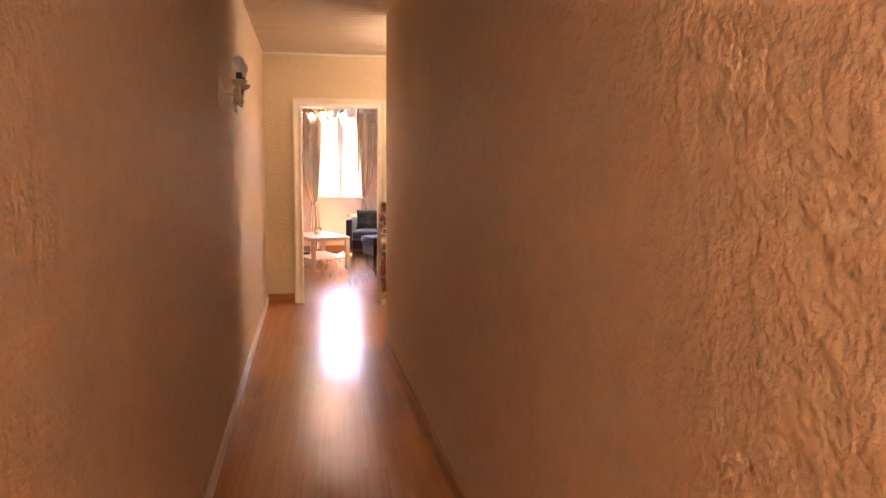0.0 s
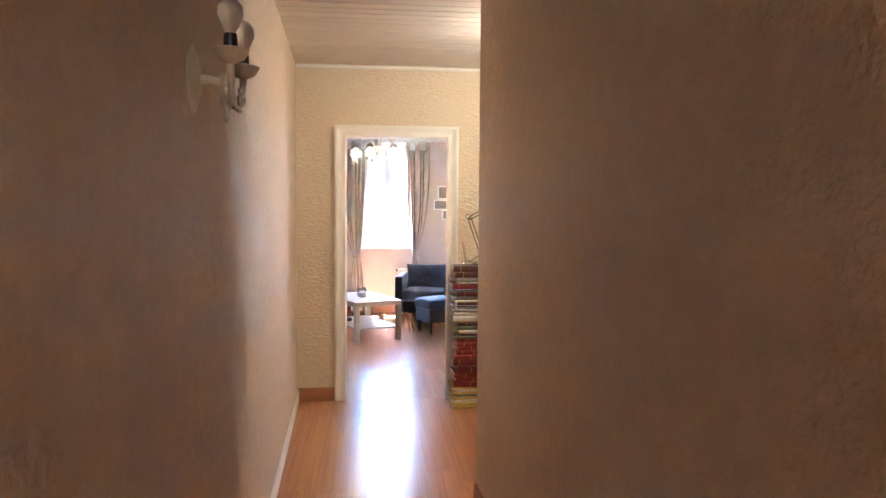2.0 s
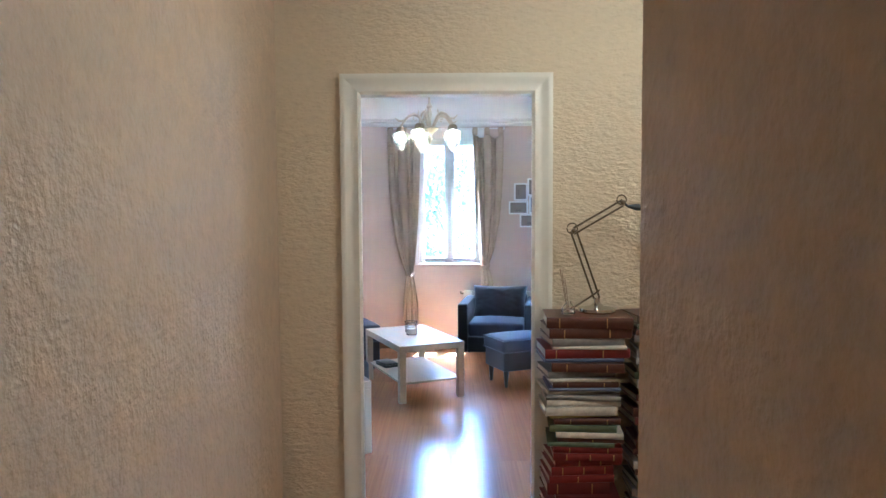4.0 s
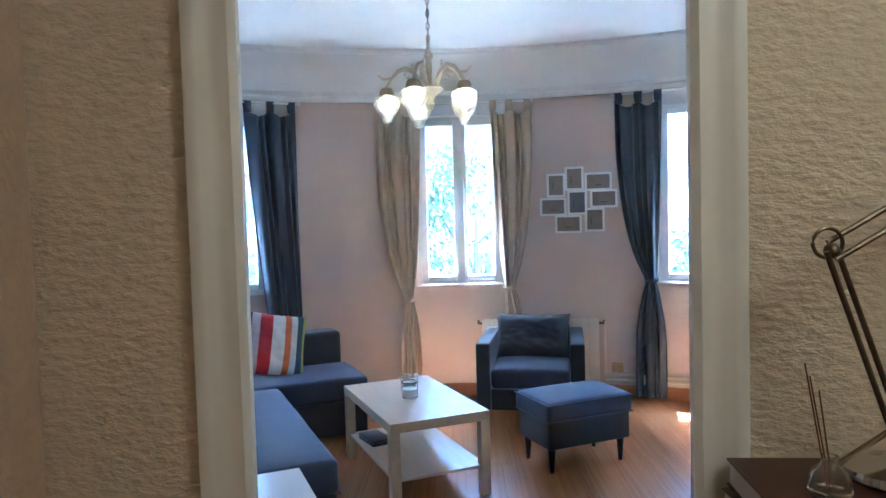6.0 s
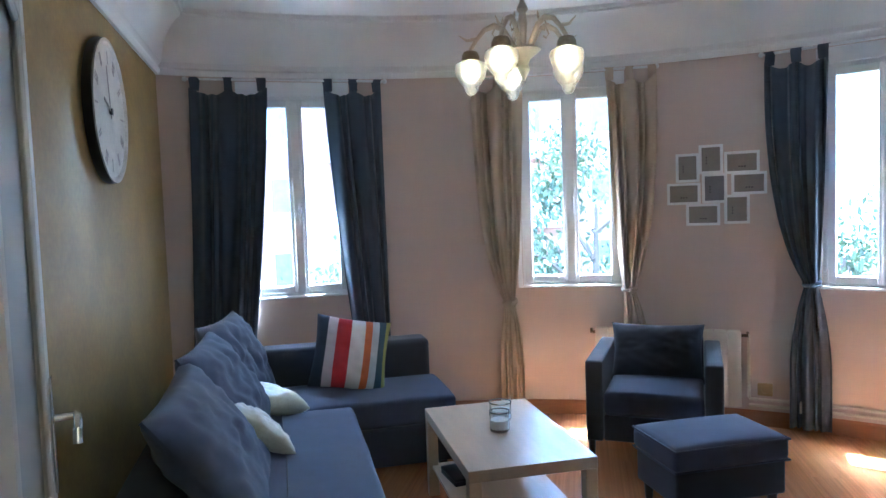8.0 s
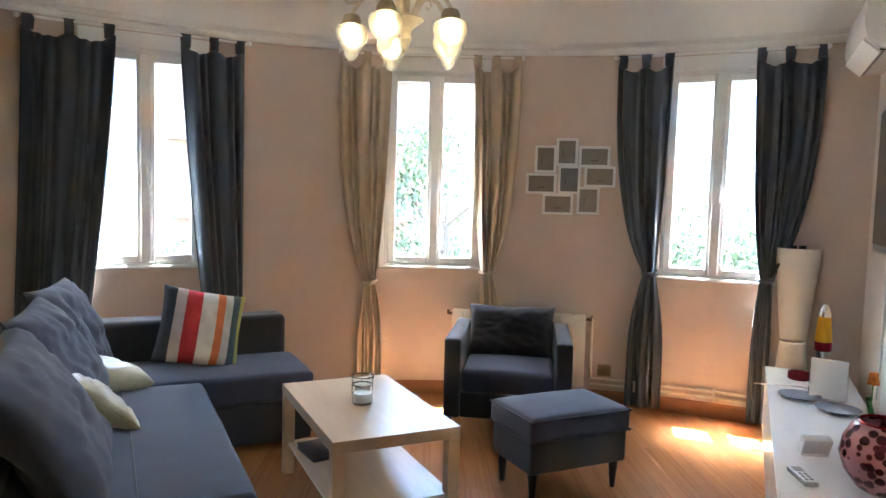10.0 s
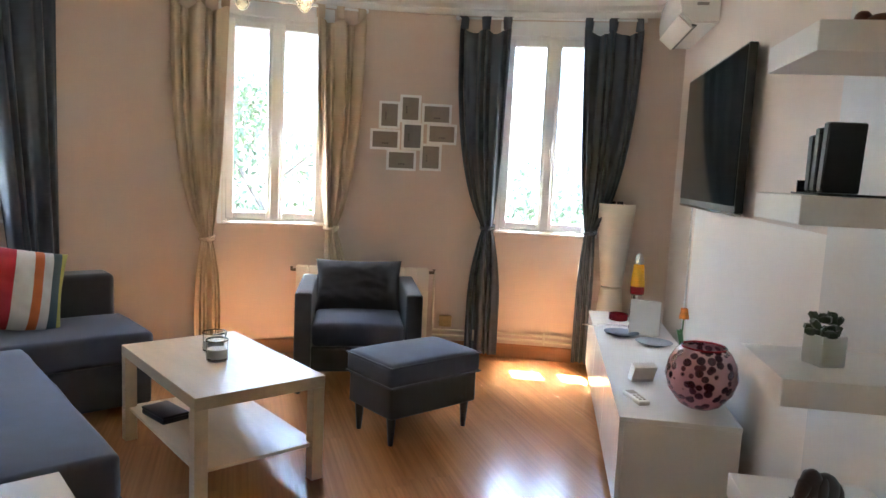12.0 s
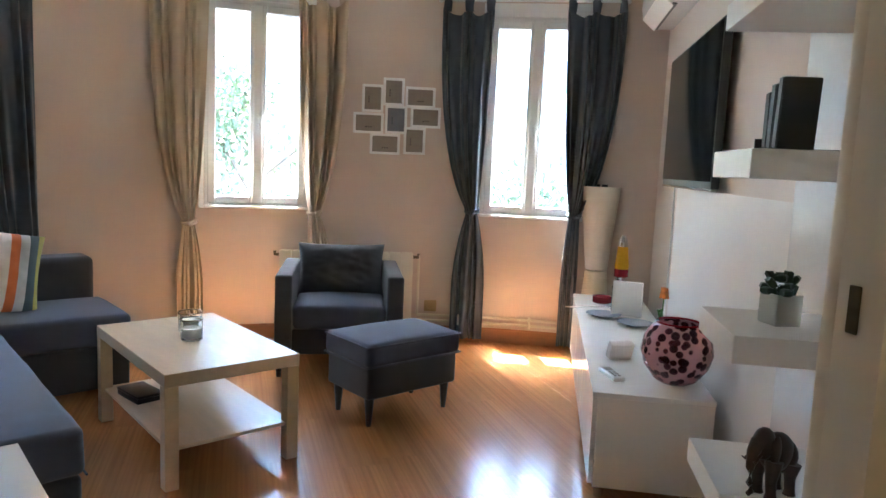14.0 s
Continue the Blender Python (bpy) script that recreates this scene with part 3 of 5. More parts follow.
T_L, T_R, T_N = Vector((-0.448, 2.915)), Vector((0.416, 2.329)), Vector((-0.079, 2.084))
TC = (T_L + T_R) / 2
T_ROT = math.degrees(math.atan2((T_L - T_N).y, (T_L - T_N).x))
TM = pose(TC.x, TC.y, 0, 0, 0, T_ROT)
lack_table(TM, 0.90, 0.55, 0.45, 0.052, M["birch"], "birch coloured coffee table with a lower shelf", True)
SA = Vector((-0.41, 1.545)) - LEFT_U * 0.275 - LEFT_V * 0.275
lack_table(pose(SA.x, SA.y, 0, 0, 0, T_ROT), 0.55, 0.55, 0.45, 0.05, M["white"], "white lacquered square side table beside the sofa", False)


# ---- upholstery tools ----
def soft_box(x0, x1, y0, y1, z0, z1, r=0.03, crown=0.0, n=10, noise_amp=0.0, seed=0):
    """A padded block: rounded edges, a crowned top and slight unevenness."""
    b = B()
    box(b, x0, x1, y0, y1, z0, z1, r, 4)
    bmesh.ops.subdivide_edges(b, edges=[e for e in b.edges if e.calc_length() > 0.12], cuts=n, use_grid_fill=True)
    for v in b.verts:
        u, w = (v.co.x - x0) / (x1 - x0), (v.co.y - y0) / (y1 - y0)
        k = max(0, math.sin(math.pi * u)) * max(0, math.sin(math.pi * w))
        if v.co.z > (z0 + z1) / 2:
            v.co.z += crown * k ** 0.5
        if noise_amp:
            q = v.co * 5 + Vector((seed, seed * 2, 0))
            v.co += noise.noise_vector(q) * noise_amp
    return b


def cushion(w, h, t, wrinkle=0.01, seed=0, n=28, stripes=()):
    """A stuffed square cushion lying in x and y, pinched at the corners."""
    b = B()
    bmesh.ops.create_cube(b, size=2)
    bmesh.ops.subdivide_edges(b, edges=b.edges[:], cuts=n - 1 if n < 20 else 31, use_grid_fill=True)
    for f in b.faces:
        u = f.calc_center_median().x / 2 + 0.5
        f.material_index = max([i for i, c in enumerate(stripes) if u >= c], default=0)
    for v in b.verts:
        x, y, z = v.co
        e = max(abs(x), abs(y))
        fat = max(0.0, (1 - abs(x) ** 3.2)) ** 0.5 * max(0.0, (1 - abs(y) ** 3.2)) ** 0.5
        pull = 1 - 0.07 * (1 - abs(y) ** 2 if abs(x) >= abs(y) else 1 - abs(x) ** 2) * e ** 4
        q = Vector((x * 2.2 + seed, y * 2.2, z * 0.6 + seed))
        wr = noise.noise(q) * wrinkle + noise.noise(q * 2.7) * wrinkle * 0.5
        wr -= 0.32 * wrinkle * max(0.0, 1 - abs(noise.noise(Vector((x * 1.3 + y * 2.4 + seed, y * 0.9 - x * 1.1, seed)))) * 7)
        v.co = Vector((x * w / 2 * pull, y * h / 2 * pull, z * (t / 2 * fat + 0.006) + wr * fat))
    return b


# ---- corner sofa ----
def on_left(s, d, z=0.0, turn=0.0):
    x, y = along(LEFT_P, LEFT_U, LEFT_V, s, d)
    return pose(x, y, z, 0, 0, math.degrees(math.atan2(LEFT_V.y, LEFT_V.x)) + turn)


# local frame: x = d (from the wall into the room), y = s (towards the windows)
sofa = thing("corner_sofa", on_left(0, 0), "slate blue corner sofa bed with a chaise, along the gold wall", "sofa")
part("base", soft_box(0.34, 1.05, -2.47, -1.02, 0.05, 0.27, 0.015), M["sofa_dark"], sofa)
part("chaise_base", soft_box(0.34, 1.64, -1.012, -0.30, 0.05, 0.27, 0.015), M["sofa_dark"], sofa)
part("seat", soft_box(0.30, 1.06, -2.48, -1.022, 0.272, 0.425, 0.025, 0.012, 10, 0.006, 1), M["sofa"], sofa, "slate blue seat pad with soft creases")
part("chaise_seat", soft_box(0.30, 1.65, -1.016, -0.46, 0.272, 0.425, 0.025, 0.010, 10, 0.006, 2), M["sofa"], sofa)
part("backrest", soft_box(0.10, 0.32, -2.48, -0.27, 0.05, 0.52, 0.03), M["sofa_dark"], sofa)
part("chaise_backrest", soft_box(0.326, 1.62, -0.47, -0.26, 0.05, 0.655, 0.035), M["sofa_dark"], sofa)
b = B()
tube(b, [(1.062, -2.47, 0.272), (1.062, -1.03, 0.272)], 0.004, 6)
tube(b, [(0.70, -2.44, 0.437), (0.70, -1.80, 0.438), (0.68, -1.05, 0.436)], 0.0035, 6)
part("piping", b, M["sofa_dark"], sofa)
for x, y in ((0.42, -2.4), (0.98, -2.4), (1.57, -0.95), (1.57, -0.36), (0.42, -0.36)):
    part("foot", box(B(), x - 0.025, x + 0.025, y - 0.025, y + 0.025, 0, 0.05, 0.003, 1), M["leg"], sofa)

for i, (s, d, z, tilt, turn, w, h) in enumerate(((-2.07, 0.440, 0.630, 55, 0, 0.90, 0.58), (-1.36, 0.435, 0.650, 60, -5, 0.72, 0.56), (-0.79, 0.455, 0.660, 66, -14, 0.60, 0.56))):
    m = on_left(s, d, z, turn) @ pose(0, 0, 0, 0, tilt, 0)
    solid("back_cushion", cushion(h, w, 0.19, 0.026, i * 3 + 1), M["sofa"], "large slate blue sofa back cushion, slumped and creased", "cushion", m, "sofa back cushions")

# striped cushion
def striped_cushion():
    cols = ((0.045, 0.055, 0.075), (0.62, 0.55, 0.55), (0.45, 0.02, 0.03), (0.66, 0.64, 0.62), (0.66, 0.64, 0.62), (0.55, 0.14, 0.04), (0.50, 0.50, 0.50), (0.04, 0.07, 0.09), (0.28, 0.27, 0.06))
    cuts = (0.0, 0.16, 0.29, 0.46, 0.55, 0.66, 0.76, 0.83, 0.93, 1.0)
    b = cushion(0.46, 0.46, 0.15, 0.010, 9, 28, cuts[:-1])
    me = bpy.data.meshes.new("striped_cushion")
    mats = [mat("stripe_cloth", c, 0.8, vary=0.08, scale=8, fine=500, bump=0.2) for c in cols]
    b.to_mesh(me)
    b.free()
    for m in mats:
        me.materials.append(m)
    me.shade_smooth()
    ob = new("striped_cushion", me)
    return tagged(ob, "square cushion with red, white, orange and blue stripes", "cushion")


sc = striped_cushion()
sc.matrix_basis = on_left(-0.60, 1.10, 0.625, 0) @ pose(0, 0, 0, 60, 4, 0) @ pose(0, 0, 0, 0, 0, -8)
M["cream_satin"] = mat("cream_satin", (0.55, 0.52, 0.36), 0.35, vary=0.12, scale=12, fine=90, bump=0.3, sheen=0.3)
solid("small_cushion", cushion(0.36, 0.36, 0.13, 0.012, 4), M["cream_satin"], "small cream satin cushion lying on the sofa", "cushion", on_left(-1.0, 0.59, 0.505, 20) @ pose(0, 0, 0, 2, 16, 10), "cream cushions")
solid("small_cushion", cushion(0.34, 0.30, 0.10, 0.014, 7), M["cream_satin"], "small cream satin cushion leaning on the sofa back", "cushion", on_left(-1.60, 0.575, 0.545, 14) @ pose(0, 0, 0, 0, 40, 0), "cream cushions")


# ---- armchair ----
chair = thing("armchair", pose(0.79, 3.70, 0, 0, 0, -9), "dark slate blue fabric armchair with a loose back cushion", "armchair")
for s in (-1, 1):
    x0, x1 = (-0.365, -0.27) if s < 0 else (0.27, 0.365)
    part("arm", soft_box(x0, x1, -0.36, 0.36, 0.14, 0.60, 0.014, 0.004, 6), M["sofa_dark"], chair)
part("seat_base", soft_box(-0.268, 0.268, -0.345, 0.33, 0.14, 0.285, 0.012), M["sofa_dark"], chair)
part("seat", soft_box(-0.266, 0.266, -0.36, 0.22, 0.287, 0.42, 0.03, 0.02, 8, 0.004, 3), M["sofa"], chair)
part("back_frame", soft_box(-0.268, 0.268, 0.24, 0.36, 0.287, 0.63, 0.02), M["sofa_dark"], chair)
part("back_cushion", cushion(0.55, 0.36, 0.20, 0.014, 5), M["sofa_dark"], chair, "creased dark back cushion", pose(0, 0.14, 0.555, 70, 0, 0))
for x in (-0.34, 0.34):
    for y in (-0.31, 0.31):
        part("leg", lathe(B(), [(0.014, 0), (0.022, 0.14)], 12, Matrix.Translation((x, y, 0))), M["leg"], chair)

# ---- ottoman ----
ott = thing("ottoman", pose(0.934, 2.828, 0, 0, 0, 24), "slate blue upholstered footstool with dark tapered legs", "footstool")
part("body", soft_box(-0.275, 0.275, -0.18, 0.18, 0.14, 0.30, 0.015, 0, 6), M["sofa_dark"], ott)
part("cushion_top", soft_box(-0.29, 0.29, -0.193, 0.193, 0.297, 0.405, 0.028, 0.022, 10, 0.002, 6), M["sofa"], ott)
b = B()
for z in (0.302, 0.397):
    loop = [(-0.287, -0.190, z), (0.287, -0.190, z), (0.287, 0.190, z), (-0.287, 0.190, z), (-0.287, -0.190, z)]
    tube(b, loop, 0.005, 6)
part("piping", b, M["sofa"], ott)
for x in (-0.235, 0.235):
    for y in (-0.135, 0.135):
        part("leg", lathe(B(), [(0.012, 0), (0.024, 0.14)], 12, Matrix.Translation((x, y, 0))), M["leg"], ott)

# ---- television bench ----
BROT = math.degrees(math.atan2(RIGHT_U.y, RIGHT_U.x))
bench = thing("tv_bench", pose(1.446, 1.712, 0, 0, 0, BROT), "white lacquered low television bench with flush fronts", "tv bench")
BL, BD, BH = 2.09, 0.44, 0.433
part("body", box(B(), 0.0, BL, -BD, -0.02, 0.06, BH - 0.02, 0.001, 1), M["white_matt"], bench)
part("top", box(B(), -0.002, BL + 0.002, -BD - 0.002, 0.002, BH - 0.019, BH, 0.002, 1), M["white"], bench)
for i in range(3):
    x0, x1 = 0.01 + i * (BL - 0.02) / 3, 0.01 + (i + 1) * (BL - 0.02) / 3 - 0.004
    part("front", box(B(), x0, x1, -0.019, -0.001, 0.07, BH - 0.024, 0.002, 1), M["white"], bench)
for x in (0.06, BL - 0.06):
    for y in (-BD + 0.05, -0.05):
        part("foot", lathe(B(), [(0.018, 0), (0.022, 0.06)], 12, Matrix.Translation((x, y, 0))), M["chrome"], bench)


# ---- chandelier ----
M["aged_gilt"] = mat("aged_gilt_metal", (0.34, 0.27, 0.17), 0.4, 0.5, vary=0.2, scale=25)
lamp = thing("chandelier", pose(0.14, 2.57, CEIL - 0.09), "cream five-armed chandelier with lit cut-glass shades", "chandelier")
part("ceiling_rose", lathe(B(), [(0.0, 0.0895), (0.055, 0.089), (0.05, 0.07), (0.02, 0.05), (0.006, 0.04)], 20), M["cream"], lamp)
b = B()
for k in range(-3, 5):
    z = -0.065 - 0.035 * k
    pts = [(0.009 * math.cos(t) if k % 2 else 0, 0 if k % 2 else 0.009 * math.cos(t), z + 0.021 * math.sin(t)) for t in [2 * math.pi * q / 12 for q in range(13)]]
    tube(b, pts, 0.0028, 6)
part("chain", b, M["cream"], lamp)
part("stem", lathe(B(), [(0.004, -0.21), (0.012, -0.23), (0.009, -0.26), (0.010, -0.30), (0.02, -0.32), (0.026, -0.335), (0.015, -0.35), (0.020, -0.39), (0.015, -0.46), (0.014, -0.49), (0.06, -0.500), (0.078, -0.512), (0.06, -0.528), (0.03, -0.55), (0.02, -0.575), (0.028, -0.595), (0.012, -0.625), (0.0, -0.645)], 20), M["cream"], lamp)
for k in range(5):
    m = pose(0, 0, 0, 0, 0, 72 * k + 36)
    b = B()
    pts = [(0.03, 0, -0.51), (0.055, 0, -0.465), (0.085, 0, -0.415), (0.125, 0, -0.395), (0.17, 0, -0.41), (0.21, 0, -0.455), (0.235, 0, -0.495)]
    tube(b, pts, [0.012, 0.011, 0.012, 0.014, 0.011, 0.009, 0.009], 10)
    tube(b, [(0.085, 0, -0.415), (0.09, 0, -0.385), (0.085, 0, -0.36)], [0.008, 0.006, 0.002], 8)
    tube(b, [(0.20, 0, -0.445), (0.25, 0, -0.45), (0.285, 0, -0.425)], [0.008, 0.007, 0.002], 8)
    tube(b, [(0.12, 0, -0.40), (0.135, 0, -0.43), (0.12, 0, -0.45), (0.105, 0, -0.44)], 0.004, 8)
    arm = part("arm", b, M["cream"], lamp, at=m)
    grow = Matrix.Translation((0.235, 0, -0.495)) @ Matrix.Diagonal((1.15, 1.15, 1.12, 1)) @ Matrix.Translation((0, 0, 0.555))
    part("socket", lathe(B(), [(0.012, -0.555), (0.026, -0.560), (0.034, -0.575), (0.037, -0.598), (0.028, -0.602)], 16, grow), M["aged_gilt"], arm)
    part("shade", lathe(B(), [(0.034, -0.598), (0.058, -0.608), (0.063, -0.628), (0.057, -0.655), (0.040, -0.685), (0.025, -0.698), (0.027, -0.710), (0.015, -0.727), (0.004, -0.732), (0.004, -0.729), (0.012, -0.724), (0.022, -0.709), (0.021, -0.697), (0.036, -0.682), (0.053, -0.654), (0.059, -0.628), (0.055, -0.611), (0.032, -0.602)], 20, grow, cap=False), M["shade_glass"], arm, "lit cut-glass shade")
    part("bulb", lathe(B(), [(0.010, -0.606), (0.013, -0.62), (0.019, -0.64), (0.019, -0.652), (0.010, -0.664), (0.0, -0.668)], 14, grow), M["bulb"], arm, "glowing warm bulb")

# ---- radiator, pipes, socket ----
rad = thing("radiator", at_arc(7.9, R - 0.10), "cream enamelled sectional radiator under a window", "radiator")
RN = 11
for k in range(RN):
    x = -0.42 + k * 0.084
    b = B()
    box(b, x - 0.0395, x + 0.0395, -0.035, -0.027, 0.14, 0.63, 0.006, 2)
    box(b, x - 0.0395, x + 0.0395, 0.027, 0.035, 0.14, 0.63, 0.006, 2)
    box(b, x - 0.012, x + 0.012, -0.03, 0.03, 0.13, 0.61, 0.008, 2)
    tube(b, [(x - 0.041, 0, 0.16), (x + 0.041, 0, 0.16)], 0.018, 10)
    tube(b, [(x - 0.041, 0, 0.60), (x + 0.041, 0, 0.60)], 0.018, 10)
    part("section", b, M["radiator"], rad)
part("valve", tube(B(), [(-0.46, 0, 0.60), (-0.49, 0, 0.60), (-0.49, 0, 0.625)], 0.012, 8), M["brass"], rad)
part("valve", tube(B(), [(0.46, 0, 0.60), (0.50, 0, 0.60), (0.50, 0.0, 0.625)], 0.012, 8), M["brass"], rad)
for x in (-0.3, 0.3):
    part("bracket", tube(B(), [(x, 0.02, 0.55), (x, 0.098, 0.55)], 0.006, 6), M["radiator"], rad)
pipes = thing("heating_pipes", pose(0, 0, 0), "pair of cream painted heating pipes along the wall", "pipe")
for z in (0.138, 0.178):
    pts = [(*arc(a, R - 0.025), z) for a in [14.9 + (A_R - 15.2) * i / 20 for i in range(21)]]
    if z > 0.15:
        pts = [(*arc(14.9, R - 0.04), 0.60), (*arc(14.9, R - 0.035), 0.30), (*arc(14.9, R - 0.03), 0.19)] + pts
    part("pipe", tube(B(), pts, 0.010, 8), M["radiator"], pipes)
for a in (19, 26, 33):
    part("clip", box(B(), -0.008, 0.008, -0.037, 0.024, 0.12, 0.195, 0.003, 1), M["radiator"], pipes, at=at_arc(a, R - 0.025))
sock = thing("wall_socket", at_arc(16.2, R - 0.002), "yellowed plastic double wall socket", "socket")
M["old_plastic"] = mat("yellowed_plastic", (0.45, 0.32, 0.15), 0.4)
part("box", box(B(), -0.045, 0.045, -0.035, 0, 0.205, 0.285, 0.006), M["old_plastic"], sock)
part("face", lathe(B(), [(0.03, 0), (0.03, 0.003), (0.022, 0.004), (0.02, -0.003)], 18, Matrix.Translation((0.0, -0.036, 0.245)) @ pose(0, 0, 0, 90, 0, 0)), M["old_plastic"], sock)

# ---- photo collage ----
col = thing("photo_collage", at_arc(12.55, R - 0.004, 1.578) @ Matrix.Diagonal((1.03, 1, 1.0, 1)), "white cluster of eight joined photo frames with grey inserts", "photo frame")
FR = ((-0.185, 0.115, 0.125, 0.17, 0), (-0.045, 0.165, 0.125, 0.17, 0), (0.135, 0.135, 0.185, 0.125, 0), (-0.21, -0.055, 0.185, 0.125, 0), (-0.025, -0.025, 0.13, 0.175, 1),
      (0.175, 0.0, 0.185, 0.125, 0), (-0.095, -0.195, 0.185, 0.125, 0), (0.105, -0.165, 0.13, 0.17, 0))
for k, (x, z, w, h, blue) in enumerate(FR):
    b = B()
    w, h = w + 0.018, h + 0.018
    y0, y1 = -0.022 - 0.002 * (k % 3), 0.0
    t = 0.017
    box(b, x - w / 2, x - w / 2 + t, y0, y1, z - h / 2, z + h / 2, 0.002, 1)
    box(b, x + w / 2 - t, x + w / 2, y0, y1, z - h / 2, z + h / 2, 0.002, 1)
    box(b, x - w / 2 + t, x + w / 2 - t, y0, y1, z - h / 2, z - h / 2 + t, 0.002, 1)
    box(b, x - w / 2 + t, x + w / 2 - t, y0, y1, z + h / 2 - t, z + h / 2, 0.002, 1)
    f = part("frame", b, M["pvc"], col)
    part("insert", box(B(), x - w / 2 + t, x + w / 2 - t, -0.012, -0.008, z - h / 2 + t, z + h / 2 - t), M["blue_photo" if blue else "grey_photo"], f)
    b = B()
    for q in range(3):
        if w > h:
            box(b, x - 0.02 + q * 0.016, x - 0.01 + q * 0.016, -0.0135, -0.0125, z - 0.03, z - 0.022)
        else:
            box(b, x - 0.03, x - 0.022, -0.0135, -0.0125, z - 0.03 + q * 0.018, z - 0.02 + q * 0.018)
    part("print", b, M["ink"], f)
part("hook", tube(B(), [(-0.02, -0.005, 0.25), (-0.02, -0.012, 0.262)], 0.004, 6), M["chrome"], col)

# ---- clock on the gold wall ----
CL = on_left(-1.55, 0.006, 1.95) @ pose(0, 0, 0, 0, 90, 0)
clock = thing("wall_clock", CL, "large round wall clock with a worn white face", "clock")
part("body", lathe(B(), [(0.0, 0.0), (0.30, 0.0), (0.305, 0.01), (0.305, 0.035), (0.295, 0.04), (0.28, 0.036)], 56, cap=False), M["black"], clock)
part("face", lathe(B(), [(0.0, 0.030), (0.285, 0.031), (0.299, 0.036), (0.303, 0.044), (0.29, 0.0445), (0.278, 0.034), (0.0, 0.0335)], 56, cap=False), M["clock_face"], clock)
for k in range(12):
    b = B()
    for q in range(1 + k % 3):
        box(b, 0.20, 0.255, -0.012 + q * 0.014, -0.006 + q * 0.014, 0.0338, 0.0352)
    part("numeral", b, M["grey_ink"], clock, at=pose(0, 0, 0, 0, 0, 30 * k))
part("minute_hand", box(B(), -0.03, 0.19, -0.005, 0.005, 0.037, 0.039), M["grey_ink"], clock, at=pose(0, 0, 0, 0, 0, 190))
part("hour_hand", box(B(), -0.03, 0.12, -0.006, 0.006, 0.0395, 0.0415), M["grey_ink"], clock, at=pose(0, 0, 0, 0, 0, 250))
part("hub", lathe(B(), [(0.014, 0.034), (0.014, 0.046), (0.0, 0.047)], 14), M["black"], clock)

# ---- on the coffee table ----
def jar(m, r, h, label):
    j = thing("candle_jar", m, label, "candle", "candle jars")
    g = part("jar", lathe(B(), [(0.0, 0.0), (r * 0.95, 0.0), (r, 0.005), (r, h * 0.8), (r * 1.05, h), (r * 0.98, h), (r * 0.93, h * 0.8), (r * 0.93, 0.012), (0.0, 0.012)], 24, cap=False), M["clear"], j)
    part("wax", lathe(B(), [(0.0, 0.0125), (r * 0.925, 0.0125), (r * 0.925, h * 0.6), (0.0, h * 0.59)], 22, cap=False), M["wax"], j)
    part("rim", lathe(B(), [(r * 1.0, h), (r * 1.06, h + 0.002), (r * 1.03, h + 0.006), (r * 0.97, h + 0.003)], 24, cap=False), M["chrome"], j)


jar(pose(-0.02, 2.61, 0.45), 0.046, 0.088, "small glass candle jar with white wax on the coffee table")
jar(pose(-0.035, 2.77, 0.45), 0.052, 0.085, "round glass candle holder with white wax on the coffee table")
bk = thing("black_box", TM @ pose(0.20, 0.16, 0.16, 0, 0, 8), "flat black box lying on the table's lower shelf", "box")
part("body", box(B(), -0.10, 0.10, -0.06, 0.06, 0, 0.022, 0.004), M["black"], bk)
part("lid", box(B(), -0.102, 0.102, -0.062, 0.062, 0.023, 0.036, 0.005), M["black"], bk)


# ---- on the television bench ----
def on_bench(x, y, turn=0.0):
    return pose(1.446, 1.712, BH, 0, 0, BROT) @ pose(x, y, 0, 0, 0, turn)


M["vase_glass"] = mat("mottled_pink_glass", (0.55, 0.16, 0.19), 0.1, scale=10, fine=14, bump=0, color2=(0.10, 0.006, 0.02))
nt = M["vase_glass"].node_tree
pb = nt.nodes["Principled BSDF"]
vo = nt.nodes.new("ShaderNodeTexVoronoi")
vo.inputs["Scale"].default_value = 29
cr = nt.nodes.new("ShaderNodeValToRGB")
cr.color_ramp.elements[0].position, cr.color_ramp.elements[0].color = 0.46, (0.10, 0.006, 0.022, 1)
cr.color_ramp.elements[1].position, cr.color_ramp.elements[1].color = 0.53, (0.90, 0.46, 0.48, 1)
tc = nt.nodes.new("ShaderNodeTexCoord")
nt.links.new(tc.outputs["Object"], vo.inputs["Vector"])
nt.links.new(vo.outputs["Distance"], cr.inputs["Fac"])
nt.links.new(cr.outputs["Color"], pb.inputs["Base Color"])
pb.inputs["Transmission Weight"].default_value = 0.45
vase = thing("glass_vase", on_bench(0.22, -0.33), "round pink glass vase with dark red blotches on the bench", "vase")
part("body", lathe(B(), [(0.0, 0.0), (0.06, 0.0), (0.085, 0.015), (0.125, 0.07), (0.14, 0.125), (0.13, 0.18), (0.105, 0.225), (0.086, 0.239), (0.080, 0.239), (0.10, 0.222), (0.124, 0.178), (0.134, 0.125), (0.119, 0.072), (0.08, 0.022), (0.0, 0.008)], 40, cap=False), M["vase_glass"], vase)
part("rim", lathe(B(), [(0.080, 0.2395), (0.088, 0.240), (0.089, 0.244), (0.085, 0.247), (0.080, 0.244), (0.080, 0.2395)], 40, cap=False), M["ashtray"], vase, "dark red glass rim")

